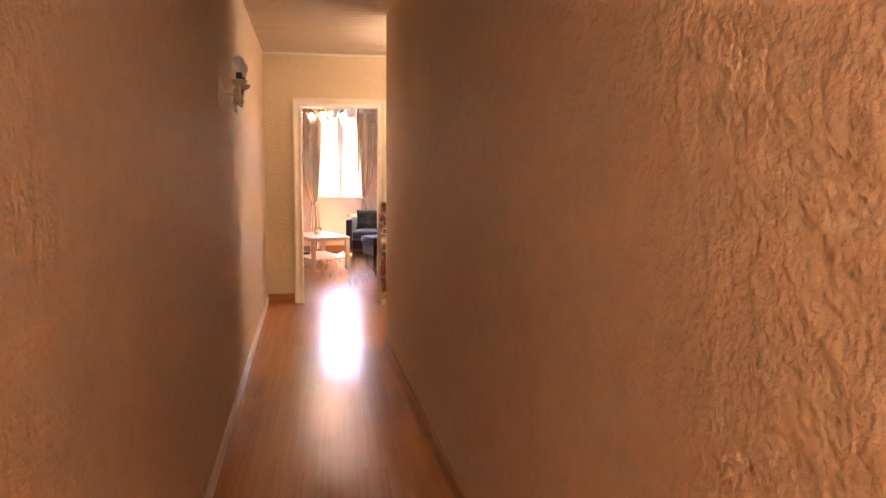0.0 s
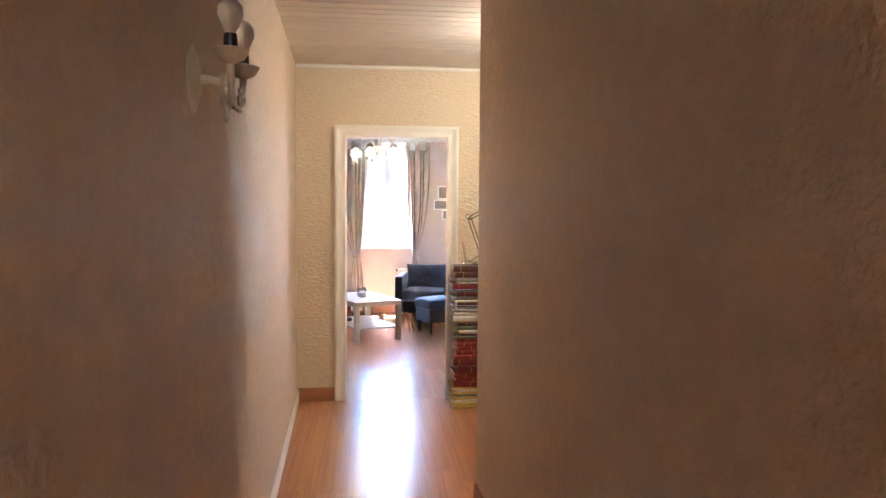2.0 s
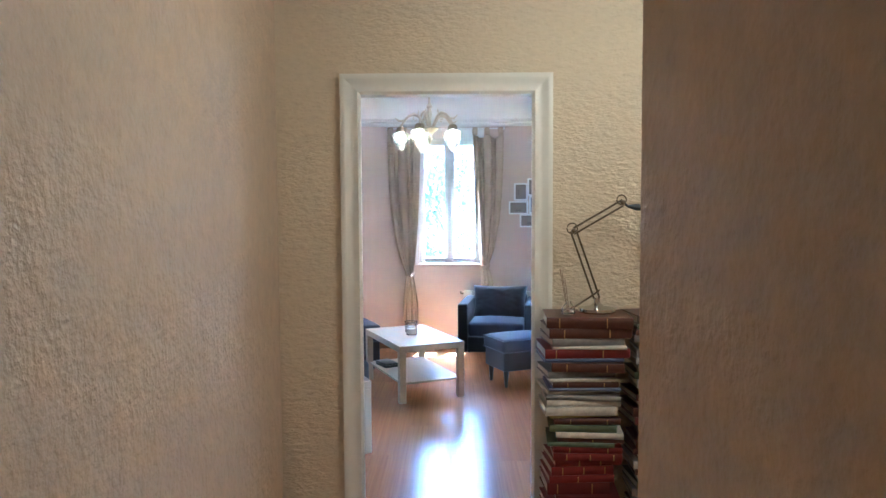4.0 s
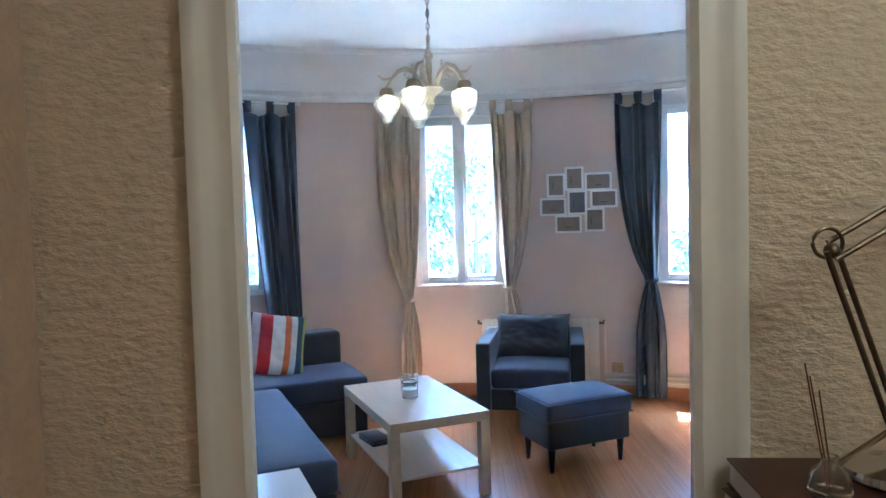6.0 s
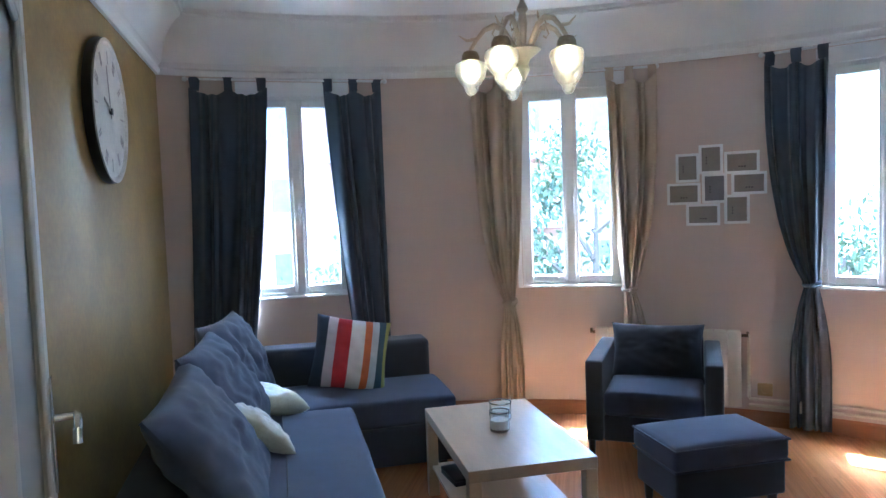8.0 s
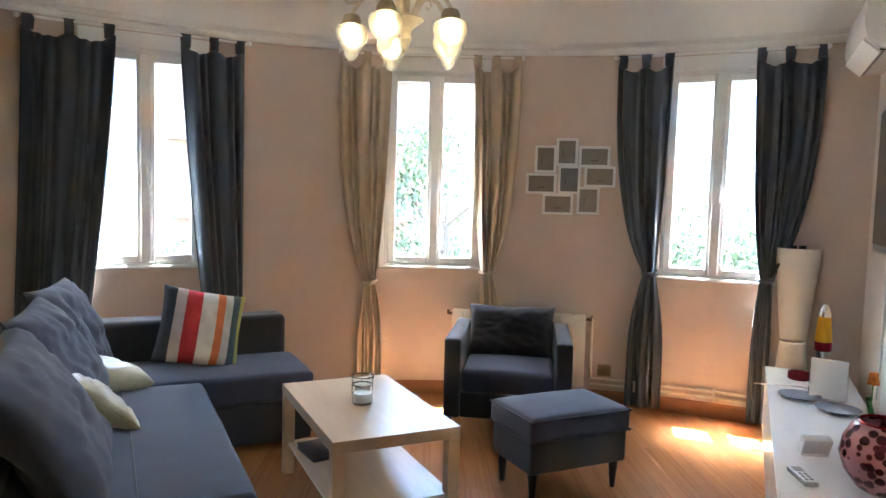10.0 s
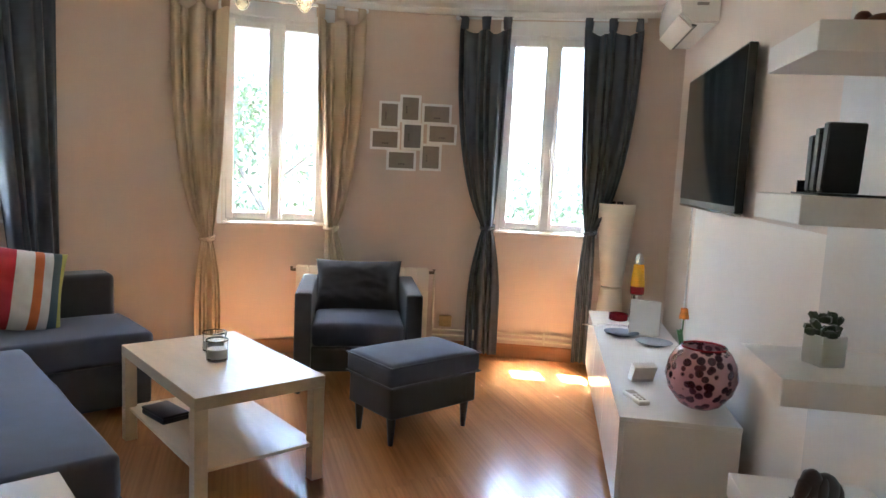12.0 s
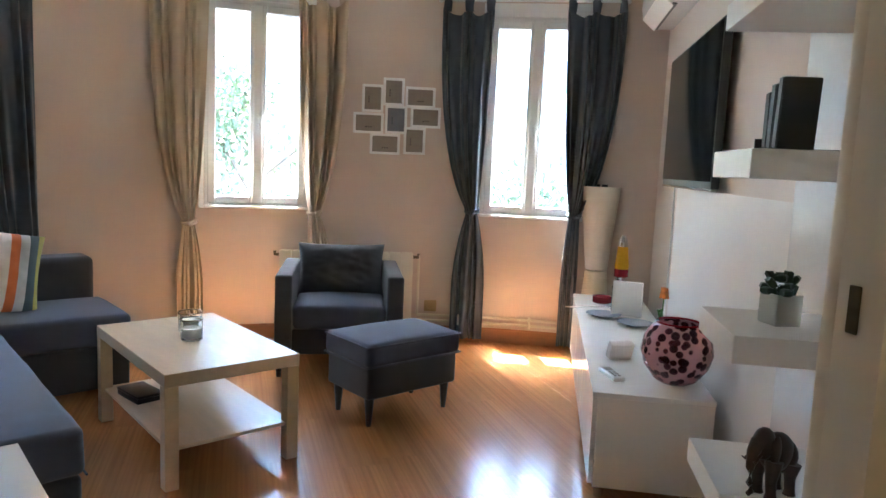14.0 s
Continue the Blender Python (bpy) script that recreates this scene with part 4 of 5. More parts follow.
tul = thing("tulip", on_bench(1.0, -0.40) @ Matrix.Diagonal((0.8, 0.8, 0.85, 1)), "single orange artificial tulip on the bench", "flower")
part("stem", tube(B(), [(0, 0, 0), (0.0, 0.01, 0.08), (0.005, 0.0, 0.17), (0.0, 0.0, 0.235)], 0.0045, 8), M["stem"], tul)
for k in range(5):
    b = cushion(0.035, 0.065, 0.006, 0, k, 8)
    part("petal", b, M["orange_petal"], tul, at=pose(0, 0, 0.265, 0, 0, 72 * k) @ pose(0.015, 0, 0, 0, 78, 0) @ pose(0, 0, 0, 0, 0, 90))
for k, (tilt, s) in enumerate(((18, 1), (-24, -1))):
    part("leaf", cushion(0.028, 0.16, 0.004, 0.002, k, 8), M["stem"], tul, at=pose(0.015 * s, 0, 0.085, 0, tilt, 40 * s) @ pose(0, 0, 0, 90, 0, 0))


def plate(x, y):
    solid("plate", lathe(B(), [(0.0, 0.0), (0.05, 0.0), (0.055, 0.004), (0.095, 0.016), (0.10, 0.019), (0.094, 0.019), (0.055, 0.008), (0.0, 0.006)], 36, cap=False), M["plate"], "grey-blue ceramic plate on the white bench", "plate", on_bench(x, y), "plates on the bench")


plate(1.40, -0.145)
plate(1.22, -0.30)
ash = solid("ashtray", lathe(B(), [(0.0, 0.0), (0.055, 0.0), (0.06, 0.004), (0.06, 0.038), (0.056, 0.042), (0.048, 0.038), (0.046, 0.012), (0.0, 0.01)], 28, cap=False), M["ashtray"], "round red lacquered ashtray on the bench", "ashtray", on_bench(1.84, -0.17))
rt = thing("router", on_bench(1.44, -0.275, 78), "white upright router box on the bench", "router")
part("body", box(B(), -0.085, 0.085, -0.016, 0.016, 0.004, 0.205, 0.006), M["white"], rt)
part("stand", box(B(), -0.055, 0.055, -0.035, 0.035, 0, 0.006, 0.002, 1), M["white_matt"], rt)
for k in range(4):
    part("port", box(B(), 0.0855, 0.0875, -0.009, 0.009, 0.03 + 0.04 * k, 0.055 + 0.04 * k), M["black"], rt)
part("cable", tube(B(), [(0.085, 0, 0.04), (0.12, 0.02, 0.05), (0.19, 0.02, 0.045), (0.27, -0.03, 0.02), (0.36, -0.06, 0.008)], 0.004, 6), M["pvc"], rt)
th = thing("thermostat", on_bench(0.52, -0.14, 110), "white thermostat with a small grey display on the bench", "thermostat")
part("body", box(B(), -0.055, 0.055, -0.02, 0.02, 0.0, 0.08, 0.006), M["white"], th, at=pose(0, 0, 0.004, -24, 0, 0))
part("display", box(B(), -0.03, 0.03, -0.0225, -0.0195, 0.035, 0.068), M["blue_photo"], th, at=pose(0, 0, 0.004, -24, 0, 0))
part("buttons", box(B(), -0.025, 0.025, -0.0225, -0.0195, 0.012, 0.02, 0.001, 1), M["grey_photo"], th, at=pose(0, 0, 0.004, -24, 0, 0))
part("foot", box(B(), -0.05, 0.05, -0.02, 0.03, 0.0, 0.008, 0.003), M["white"], th)
rc = thing("remote_control", on_bench(0.22, -0.085, 20), "white remote control with grey buttons on the bench", "remote")
part("body", box(B(), -0.075, 0.075, -0.025, 0.025, 0, 0.02, 0.006), M["white"], rc)
part("display", box(B(), 0.02, 0.06, -0.017, 0.017, 0.0195, 0.021), M["grey_photo"], rc)
for k in range(6):
    part("button", box(B(), -0.06 + 0.024 * (k % 3), -0.045 + 0.024 * (k % 3), -0.014 + 0.018 * (k // 3), -0.003 + 0.018 * (k // 3), 0.0195, 0.022, 0.002, 1), M["grey_photo"], rc)
lava = thing("lava_lamp", on_bench(1.97, -0.29), "yellow and red lava lamp with a silver cap on the bench", "lava lamp")
M["lava_yellow"] = mat("yellow_liquid", (0.75, 0.38, 0.02), 0.12, vary=0.08, bump=0)
part("base", lathe(B(), [(0.0, 0), (0.055, 0), (0.05, 0.02), (0.032, 0.09), (0.036, 0.15)], 24), M["chrome"], lava)
part("wax", lathe(B(), [(0.036, 0.151), (0.045, 0.155), (0.046, 0.20), (0.045, 0.205)], 24), M["ashtray"], lava)
part("globe", lathe(B(), [(0.045, 0.206), (0.046, 0.23), (0.034, 0.34), (0.033, 0.35)], 24), M["lava_yellow"], lava)
part("cap", lathe(B(), [(0.033, 0.351), (0.031, 0.37), (0.022, 0.405), (0.010, 0.42), (0.0, 0.422)], 24), M["chrome"], lava)

# ---- tall white floor lamp in the corner ----
fl = thing("floor_lamp", pose(2.555, 3.69, 0), "tall white waisted paper-like floor lamp in the corner", "floor lamp")
M["lamp_shade"] = mat("cream_lamp_shade", (0.74, 0.69, 0.58), 0.6, vary=0.03)
part("lower_shade", lathe(B(), [(0.125, 0.01), (0.12, 0.05), (0.075, 0.57), (0.07, 0.575)], 28), M["lamp_shade"], fl)
part("upper_shade", lathe(B(), [(0.07, 0.585), (0.075, 0.59), (0.125, 1.10), (0.128, 1.155), (0.122, 1.155), (0.118, 1.10), (0.068, 0.60)], 28, cap=False), M["lamp_shade"], fl)
part("base", lathe(B(), [(0.13, 0.0), (0.13, 0.012)], 28), M["white_matt"], fl)
for k in range(2):
    part("bracket", box(B(), -0.05 + 0.06 * k, -0.01 + 0.06 * k, 0.0, 0.02, 1.13, 1.17, 0.002, 1), M["black"], fl)
part("inner_rod", tube(B(), [(0, 0, 0.01), (0, 0, 1.13)], 0.008, 8), M["black"], fl)
part("cross_bar", box(B(), -0.12, 0.12, -0.004, 0.012, 1.12, 1.132), M["black"], fl)

# ---- television, air conditioner, shelves on the right wall ----
TVM = pose(2.035, 1.905, 1.20, 0, 0, BROT)
tv = thing("television", TVM, "large flat television mounted on the wall", "television")
part("housing", box(B(), 0.0, 1.20, -0.035, 0.0, 0.0, 0.70, 0.004), M["black"], tv)
part("screen", box(B(), 0.012, 1.188, 0.0005, 0.004, 0.03, 0.688), M["screen"], tv, "dark reflecting screen")
part("chin", box(B(), 0.0, 1.20, -0.03, 0.003, -0.012, -0.001, 0.002, 1), M["chrome"], tv)
part("wall_mount", box(B(), 0.4, 0.8, -0.085, -0.036, 0.2, 0.5, 0.004), M["black"], tv)
cab = thing("tv_cable", TVM, "thin white cable hanging below the television", "cable")
part("cable", tube(B(), [(1.12, -0.055, 0.0), (1.13, -0.06, -0.2), (1.12, -0.06, -0.5), (1.10, -0.05, -0.757)], 0.005, 6), M["pvc"], cab)

acx, acy = along(RIGHT_P, RIGHT_U, RIGHT_V, 1.62, 0.004)
ac = thing("air_conditioner", pose(acx, acy, 2.16, 0, 0, BROT), "white wall-mounted air conditioner above the television", "air conditioner")
b = B()
prof = [(0.0, 0.0), (0.13, 0.0), (0.19, 0.05), (0.205, 0.12), (0.195, 0.24), (0.16, 0.28), (0.0, 0.28)]
lo = [b.verts.new((-0.36, o, z)) for o, z in prof]
hi = [b.verts.new((0.40, o, z)) for o, z in prof]
b.faces.new(lo)
b.faces.new(hi[::-1])
for i in range(len(prof)):
    j = (i + 1) % len(prof)
    b.faces.new((lo[i], lo[j], hi[j], hi[i]))
bmesh.ops.recalc_face_normals(b, faces=b.faces)
bmesh.ops.bevel(b, geom=b.edges[:], offset=0.008, segments=2, affect="EDGES")
part("body", b, M["white"], ac)
part("louvre", box(B(), -0.30, 0.36, -0.05, 0.05, -0.004, 0.004, 0.002, 1), M["white_matt"], ac, at=pose(0, 0.162, 0.02, 42, 0, 0))
part("outlet", box(B(), -0.32, 0.37, -0.012, 0.012, -0.003, 0.003), M["black"], ac, at=pose(0, 0.118, -0.0035, 8, 0, 0))
for k in range(3):
    part("sticker_bar", box(B(), -0.3625, -0.3605, 0.06, 0.12, 0.09 + 0.04 * k, 0.105 + 0.04 * k), M["grey_ink"], ac)



def shelf(z, s0=-1.245, s1=-0.955, label="white floating box shelf on the white wall"):
    x, y = along(RIGHT_P, RIGHT_U, RIGHT_V, (s0 + s1) / 2, 0.0555)
    sh = thing("floating_shelf", pose(x, y, z, 0, 0, BROT), label, "shelf", "floating shelves")
    h = (s1 - s0) / 2
    part("board", box(B(), -h, h, 0.0, 0.31, -0.056, 0.0, 0.0015, 1), M["white_matt"], sh)
    part("end_cap", box(B(), h + 0.0005, h + 0.0015, 0.003, 0.307, -0.054, -0.002), M["white_matt"], sh)
    return pose(x, y, z, 0, 0, BROT)


S1, S2, S3, S4 = shelf(1.625), shelf(1.305), shelf(0.952), shelf(0.634)
# dark folders on the second shelf, held by a bookend
for k, (x, hgt, lean) in enumerate(((0.075, 0.135, 0), (0.045, 0.150, 2), (0.008, 0.160, 4))):
    bo = thing("dark_book", S2 @ pose(x, 0.19, 0.006, 0, -lean, 4) @ Matrix.Diagonal((0.9, 0.9, 0.9, 1)), "dark leather-bound book standing on a shelf", "book", "books on the shelf")
    part("cover", box(B(), -0.014, 0.014, -0.042, 0.042, 0, hgt, 0.005, 2), M["black"], bo)
    part("page_block", box(B(), -0.010, 0.010, -0.040, 0.0435, 0.004, hgt - 0.004), M["leg"], bo)
solid("bookend", box(box(B(), -0.06, 0.10, 0.10, 0.25, 0.0, 0.005, 0.001, 1), 0.094, 0.098, 0.20, 0.24, 0.005, 0.03), M["black"], "thin black metal bookend on a shelf", "bookend", S2)
pot = thing("potted_succulent", S3 @ pose(0.0, 0.185, 0, 0, 0, 20) @ Matrix.Diagonal((0.70, 0.70, 0.76, 1)), "small dark succulent in a square glass pot", "plant")
b = B()
box(b, -0.042, 0.042, -0.042, 0.042, 0, 0.006, 0.002, 1)
for s in (-1, 1):
    box(b, s * 0.04 - 0.002, s * 0.04 + 0.002, -0.042, 0.042, 0.006, 0.085, 0.001, 1)
    box(b, -0.038, 0.038, s * 0.04 - 0.002, s * 0.04 + 0.002, 0.006, 0.085, 0.001, 1)
part("glass_pot", b, M["frost"], pot, "frosted glass pot")
part("grit", box(B(), -0.032, 0.032, -0.032, 0.032, 0.0065, 0.072, 0.004), M["soil"], pot)
rnd = random.Random(5)
for k in range(20):
    b = cushion(0.024, 0.030, 0.009, 0.0, k, 6)
    el = rnd.uniform(-10, 70)
    part("leaf", b, M["succulent"], pot, at=pose(rnd.uniform(-0.026, 0.026), rnd.uniform(-0.026, 0.026), 0.080 + rnd.uniform(0, 0.045), 0, 0, rnd.uniform(0, 360)) @ pose(0, 0.024, 0.004, el, 0, 0))

# carved elephant, one mesh
b = B()
ball(b, (-0.004, 0, 0.083), 0.040, 20, 1.12, 0.72, 0.98)
ball(b, (-0.030, 0, 0.072), 0.032, 16, 0.95, 0.85, 1.1)
ball(b, (0.036, 0, 0.104), 0.028, 18, 0.95, 0.82, 1.15)
tube(b, [(0.052, 0, 0.108), (0.066, 0, 0.090), (0.070, 0, 0.060), (0.067, 0, 0.030), (0.060, 0, 0.012), (0.070, 0, 0.008)], [0.017, 0.013, 0.009, 0.008, 0.007, 0.005], 12)
for x, top in ((-0.034, 0.062), (0.022, 0.075)):
    for y in (-0.018, 0.018):
        tube(b, [(x, y, top), (x + 0.003, y, 0.035), (x, y, 0.008), (x, y, 0.0)], [0.020, 0.012, 0.011, 0.014], 12)
for k in (-1, 1):
    ball(b, (0.026, k * 0.024, 0.096), 0.022, 14, 0.72, 0.24, 1.35)
    tube(b, [(0.054, k * 0.011, 0.088), (0.072, k * 0.014, 0.074), (0.082, k * 0.014, 0.080)], [0.004, 0.003, 0.001], 8)
tube(b, [(-0.058, 0, 0.090), (-0.066, 0, 0.065), (-0.064, 0, 0.040)], [0.004, 0.003, 0.003], 6)
solid("elephant_figurine", b, M["elephant"], "dark carved wooden elephant figurine on a shelf", "figurine", S4 @ pose(-0.115, 0.205, 0, 0, 0, 122) @ Matrix.Diagonal((0.9, 0.9, 1.02, 1)))
b = B()
ball(b, (0, 0, 0.03), 0.03, 14, 1.3, 0.9, 1)
ball(b, (0.035, 0, 0.05), 0.018, 12)
tube(b, [(-0.03, 0, 0.035), (-0.06, 0, 0.05), (-0.07, 0, 0.075)], [0.014, 0.010, 0.003], 8)
M["red_wood"] = mat("reddish_carved_wood", (0.16, 0.05, 0.02), 0.4, vary=0.2, scale=30)
solid("carved_ornament", b, M["red_wood"], "small reddish carved wooden ornament on the top shelf", "ornament", S1 @ pose(0.06, 0.12, 0, 0, 0, 60))


# ---- corridor: sconce, books, desk lamp ----
sy = -3.61
sconce = thing("wall_sconce", pose(hall_left(sy) + 0.001, sy, 1.77, 0, 0, 2.6), "cream two-armed wall sconce with unlit bulbs", "wall lamp")
part("backplate", lathe(B(), [(0.0, 0.0), (0.055, 0.0), (0.058, 0.006), (0.04, 0.014), (0.02, 0.022), (0.0, 0.025)], 24, pose(0, 0, 0, 0, 90, 0) @ Matrix.Diagonal((1.35, 1, 1, 1)), cap=False), M["cream"], sconce)
part("stem", tube(B(), [(0.02, 0, 0), (0.05, 0, 0.0), (0.075, 0, -0.01)], [0.012, 0.009, 0.012], 10), M["cream"], sconce)
part("finial", lathe(B(), [(0.0, -0.10), (0.008, -0.09), (0.006, -0.075), (0.018, -0.05), (0.012, -0.02), (0.016, 0.0), (0.006, 0.02)], 14, Matrix.Translation((0.08, 0, 0))), M["cream"], sconce)
for s in (-1, 1):
    b = B()
    pts = [(0.08, 0, -0.02), (0.09, s * 0.03, -0.055), (0.10, s * 0.065, -0.06), (0.105, s * 0.09, -0.03), (0.105, s * 0.095, 0.02)]
    tube(b, pts, [0.010, 0.008, 0.008, 0.008, 0.009], 10)
    tube(b, [(0.10, s * 0.065, -0.06), (0.10, s * 0.05, -0.03), (0.10, s * 0.06, -0.01), (0.10, s * 0.07, -0.02)], 0.004, 8)
    arm = part("arm", b, M["cream"], sconce)
    part("cup", lathe(B(), [(0.008, 0.02), (0.03, 0.03), (0.042, 0.05), (0.038, 0.052), (0.02, 0.04)], 18, Matrix.Translation((0.105, s * 0.095, 0))), M["cream"], arm)
    part("lampholder", lathe(B(), [(0.014, 0.045), (0.016, 0.06), (0.014, 0.085)], 14, Matrix.Translation((0.105, s * 0.095, 0))), M["black"], arm)
    part("bulb", lathe(B(), [(0.012, 0.085), (0.018, 0.10), (0.029, 0.125), (0.027, 0.145), (0.014, 0.16), (0.0, 0.163)], 16, Matrix.Translation((0.105, s * 0.095, 0))), M["frost"], arm, "unlit glass bulb")

BOOK_COL = {}


def book_mat(c):
    if c not in BOOK_COL:
        BOOK_COL[c] = mat("book_cover", c, 0.4, vary=0.18, scale=30, fine=150, bump=0.1)
    return BOOK_COL[c]


M["paper"] = mat("page_edges", (0.62, 0.56, 0.46), 0.8, scale=5, fine=90, stretch=(1, 1, 60))
M["gilt"] = mat("gilt_lettering", (0.45, 0.30, 0.10), 0.35, 0.6)
RED, BROWN, DKRED = (0.17, 0.015, 0.014), (0.075, 0.024, 0.014), (0.10, 0.012, 0.012)
YEL, WHT, GRN, BLU, GRY = (0.50, 0.40, 0.09), (0.60, 0.57, 0.50), (0.10, 0.13, 0.07), (0.08, 0.10, 0.20), (0.20, 0.19, 0.18)


def book_stack(x0, depth, order, seed, y_front=-0.36):
    rnd = random.Random(seed)
    z = 0.0
    for c, t, w in order:
        dx, tw = rnd.uniform(-0.028, 0.026), rnd.uniform(-6, 6)
        d = min(depth, w * 0.74)
        bo = thing("book", pose(x0 + dx, y_front + rnd.uniform(0, 0.02), z, 0, 0, tw), "closed book lying in a tall stack in the corridor", "book", "stacked books by the doorway")
        cv = B()
        ring = [(0.003, 0.0), (d, 0.0), (d, 0.003), (0.006, 0.003), (0.006, t - 0.004), (d, t - 0.004), (d, t - 0.001), (0.003, t - 0.001), (0.0, t * 0.75), (-0.001, t * 0.5), (0.0, t * 0.25)]
        lo = [cv.verts.new((0, y, z_)) for y, z_ in ring]
        hi = [cv.verts.new((w, y, z_)) for y, z_ in ring]
        cv.faces.new(lo)
        cv.faces.new(hi[::-1])
        for q in range(len(ring)):
            cv.faces.new((lo[q], lo[(q + 1) % len(ring)], hi[(q + 1) % len(ring)], hi[q]))
        bmesh.ops.recalc_face_normals(cv, faces=cv.faces)
        part("cover", cv, book_mat(c), bo)
        part("page_block", box(B(), 0.004, w - 0.004, 0.006, d - 0.004, 0.0032, t - 0.0042), M["paper"], bo)
        if c in (RED, BROWN, DKRED):
            for q in ((0.16, 0.5, 0.84), (0.3, 0.62), (0.2, 0.75), (0.45,))[rnd.randrange(4)]:
                part("spine_band", box(B(), w * (q + dx * 3), w * (q + dx * 3) + 0.004, -0.0022, 0.0005, 0.003, t - 0.005), M["gilt"], bo, smooth=False)
        z += t
    return z


lower = [(YEL, 0.022, 0.29), (YEL, 0.018, 0.30), (WHT, 0.014, 0.29), (YEL, 0.02, 0.30), (GRN, 0.012, 0.29), (YEL, 0.018, 0.30), (WHT, 0.012, 0.30), (YEL, 0.016, 0.31)]
reds = [(RED, 0.034, 0.29), (RED, 0.026, 0.28), (RED, 0.03, 0.29), (DKRED, 0.042, 0.26), (DKRED, 0.040, 0.26), (RED, 0.026, 0.27), (RED, 0.03, 0.26), (RED, 0.024, 0.28), (RED, 0.026, 0.28), (RED, 0.022, 0.28)]
mids = [(GRN, 0.016, 0.27), (BROWN, 0.016, 0.27), (WHT, 0.02, 0.27), (GRN, 0.024, 0.27), (BROWN, 0.022, 0.27), (YEL, 0.010, 0.28), (WHT, 0.03, 0.29), (WHT, 0.022, 0.30), (GRY, 0.016, 0.30), (WHT, 0.014, 0.30), (BLU, 0.012, 0.29), (BROWN, 0.02, 0.27), (WHT, 0.012, 0.28), (GRY, 0.024, 0.28)]
tops = [(BROWN, 0.03, 0.29), (BLU, 0.014, 0.31), (RED, 0.032, 0.33), (WHT, 0.010, 0.30), (GRY, 0.026, 0.30), (BROWN, 0.034, 0.32), (BROWN, 0.038, 0.33)]
order = lower + reds + mids + tops
scale_t = 1.055 / sum(o[1] for o in order)
order = [(c, t * scale_t, w * (1.0 if w < 0.31 else 1.05)) for c, t, w in order]
Z1 = book_stack(0.715, 0.25, order, 3)
rnd = random.Random(8)
second = [(rnd.choice([BROWN, GRY, DKRED, BROWN, BROWN, GRN, WHT]), rnd.uniform(0.02, 0.036), rnd.uniform(0.26, 0.30)) for _ in range(36)]
scale_t = 1.06 / sum(o[1] for o in second)
Z2 = book_stack(1.08, 0.25, [(c, t * scale_t, w) for c, t, w in second], 4, -0.35)

dl = thing("desk_lamp", pose(0.93, -0.20, Z1), "brass-toned jointed desk lamp standing on the books", "desk lamp")
part("base", lathe(B(), [(0.0, 0.0), (0.075, 0.0), (0.08, 0.006), (0.078, 0.018), (0.03, 0.026), (0.014, 0.04), (0.012, 0.06)], 28), M["chrome"], dl)
J0, J1, J2, J3 = Vector((0, 0, 0.06)), Vector((-0.10, 0, 0.345)), Vector((0.105, -0.01, 0.465)), Vector((0.16, -0.02, 0.445))
for y in (-0.012, 0.012):
    part("lower_rod", tube(B(), [J0 + Vector((y * 1.2, y, 0)), J1 + Vector((y * 1.2, y, 0))], 0.0045, 8), M["brass"], dl)
    part("upper_rod", tube(B(), [J1 + Vector((0, y, y)), J2 + Vector((0, y, y))], 0.0045, 8), M["brass"], dl)
for j, r in ((J1, 0.022), (J2, 0.020)):
    pts = [(j.x - 0.006 + r * math.cos(t), j.y, j.z + 0.012 + r * math.sin(t)) for t in [2 * math.pi * q / 18 for q in range(19)]]
    part("spring_loop", tube(B(), pts, 0.003, 8), M["brass"], dl)
    part("joint", ball(B(), tuple(j), 0.012, 12), M["brass"], dl)
part("base_strut", tube(B(), [(-0.11, 0, 0.012), (-0.02, 0, 0.07), (0.012, 0, 0.095)], 0.0045, 8), M["brass"], dl)
part("neck", tube(B(), [J2, (0.125, -0.012, 0.45), J3, (0.205, -0.02, 0.44)], [0.007, 0.006, 0.015, 0.012], 10), M["black"], dl)
head = Matrix.Translation((0.275, -0.04, 0.415)) @ pose(0, 0, 0, 78, 0, -6)
part("shade", lathe(B(), [(0.016, -0.075), (0.026, -0.07), (0.036, -0.045), (0.056, -0.012), (0.064, 0.012), (0.066, 0.016), (0.062, 0.012), (0.053, -0.012), (0.032, -0.045)], 32, head, cap=False), M["chrome"], dl, "polished metal lamp shade")
part("lampholder", lathe(B(), [(0.015, -0.074), (0.015, -0.04), (0.012, -0.038)], 16, head), M["black"], dl)
part("bulb", lathe(B(), [(0.010, -0.038), (0.014, -0.025), (0.024, -0.002), (0.021, 0.008), (0.010, 0.013), (0.0, 0.014)], 18, head), M["frost"], dl)

df = thing("reed_diffuser", pose(0.80, -0.25, Z1), "small glass reed diffuser with thin reeds on the books", "diffuser")
part("bottle", lathe(B(), [(0.0, 0.0), (0.026, 0.0), (0.03, 0.006), (0.026, 0.03), (0.012, 0.045), (0.012, 0.055), (0.009, 0.055), (0.009, 0.045), (0.022, 0.03), (0.025, 0.008), (0.0, 0.004)], 18, cap=False), M["clear"], df)
for k in range(3):
    part("reed", tube(B(), [(0.004 * (k - 1), 0, 0.01), (-0.035 + 0.010 * k, 0.006 * (k % 2), 0.19 - 0.02 * k)], 0.0013, 6), M["red_wood"], df)
jar(pose(1.20, -0.22, Z2), 0.032, 0.07, "small glass candle jar standing on stacked books")

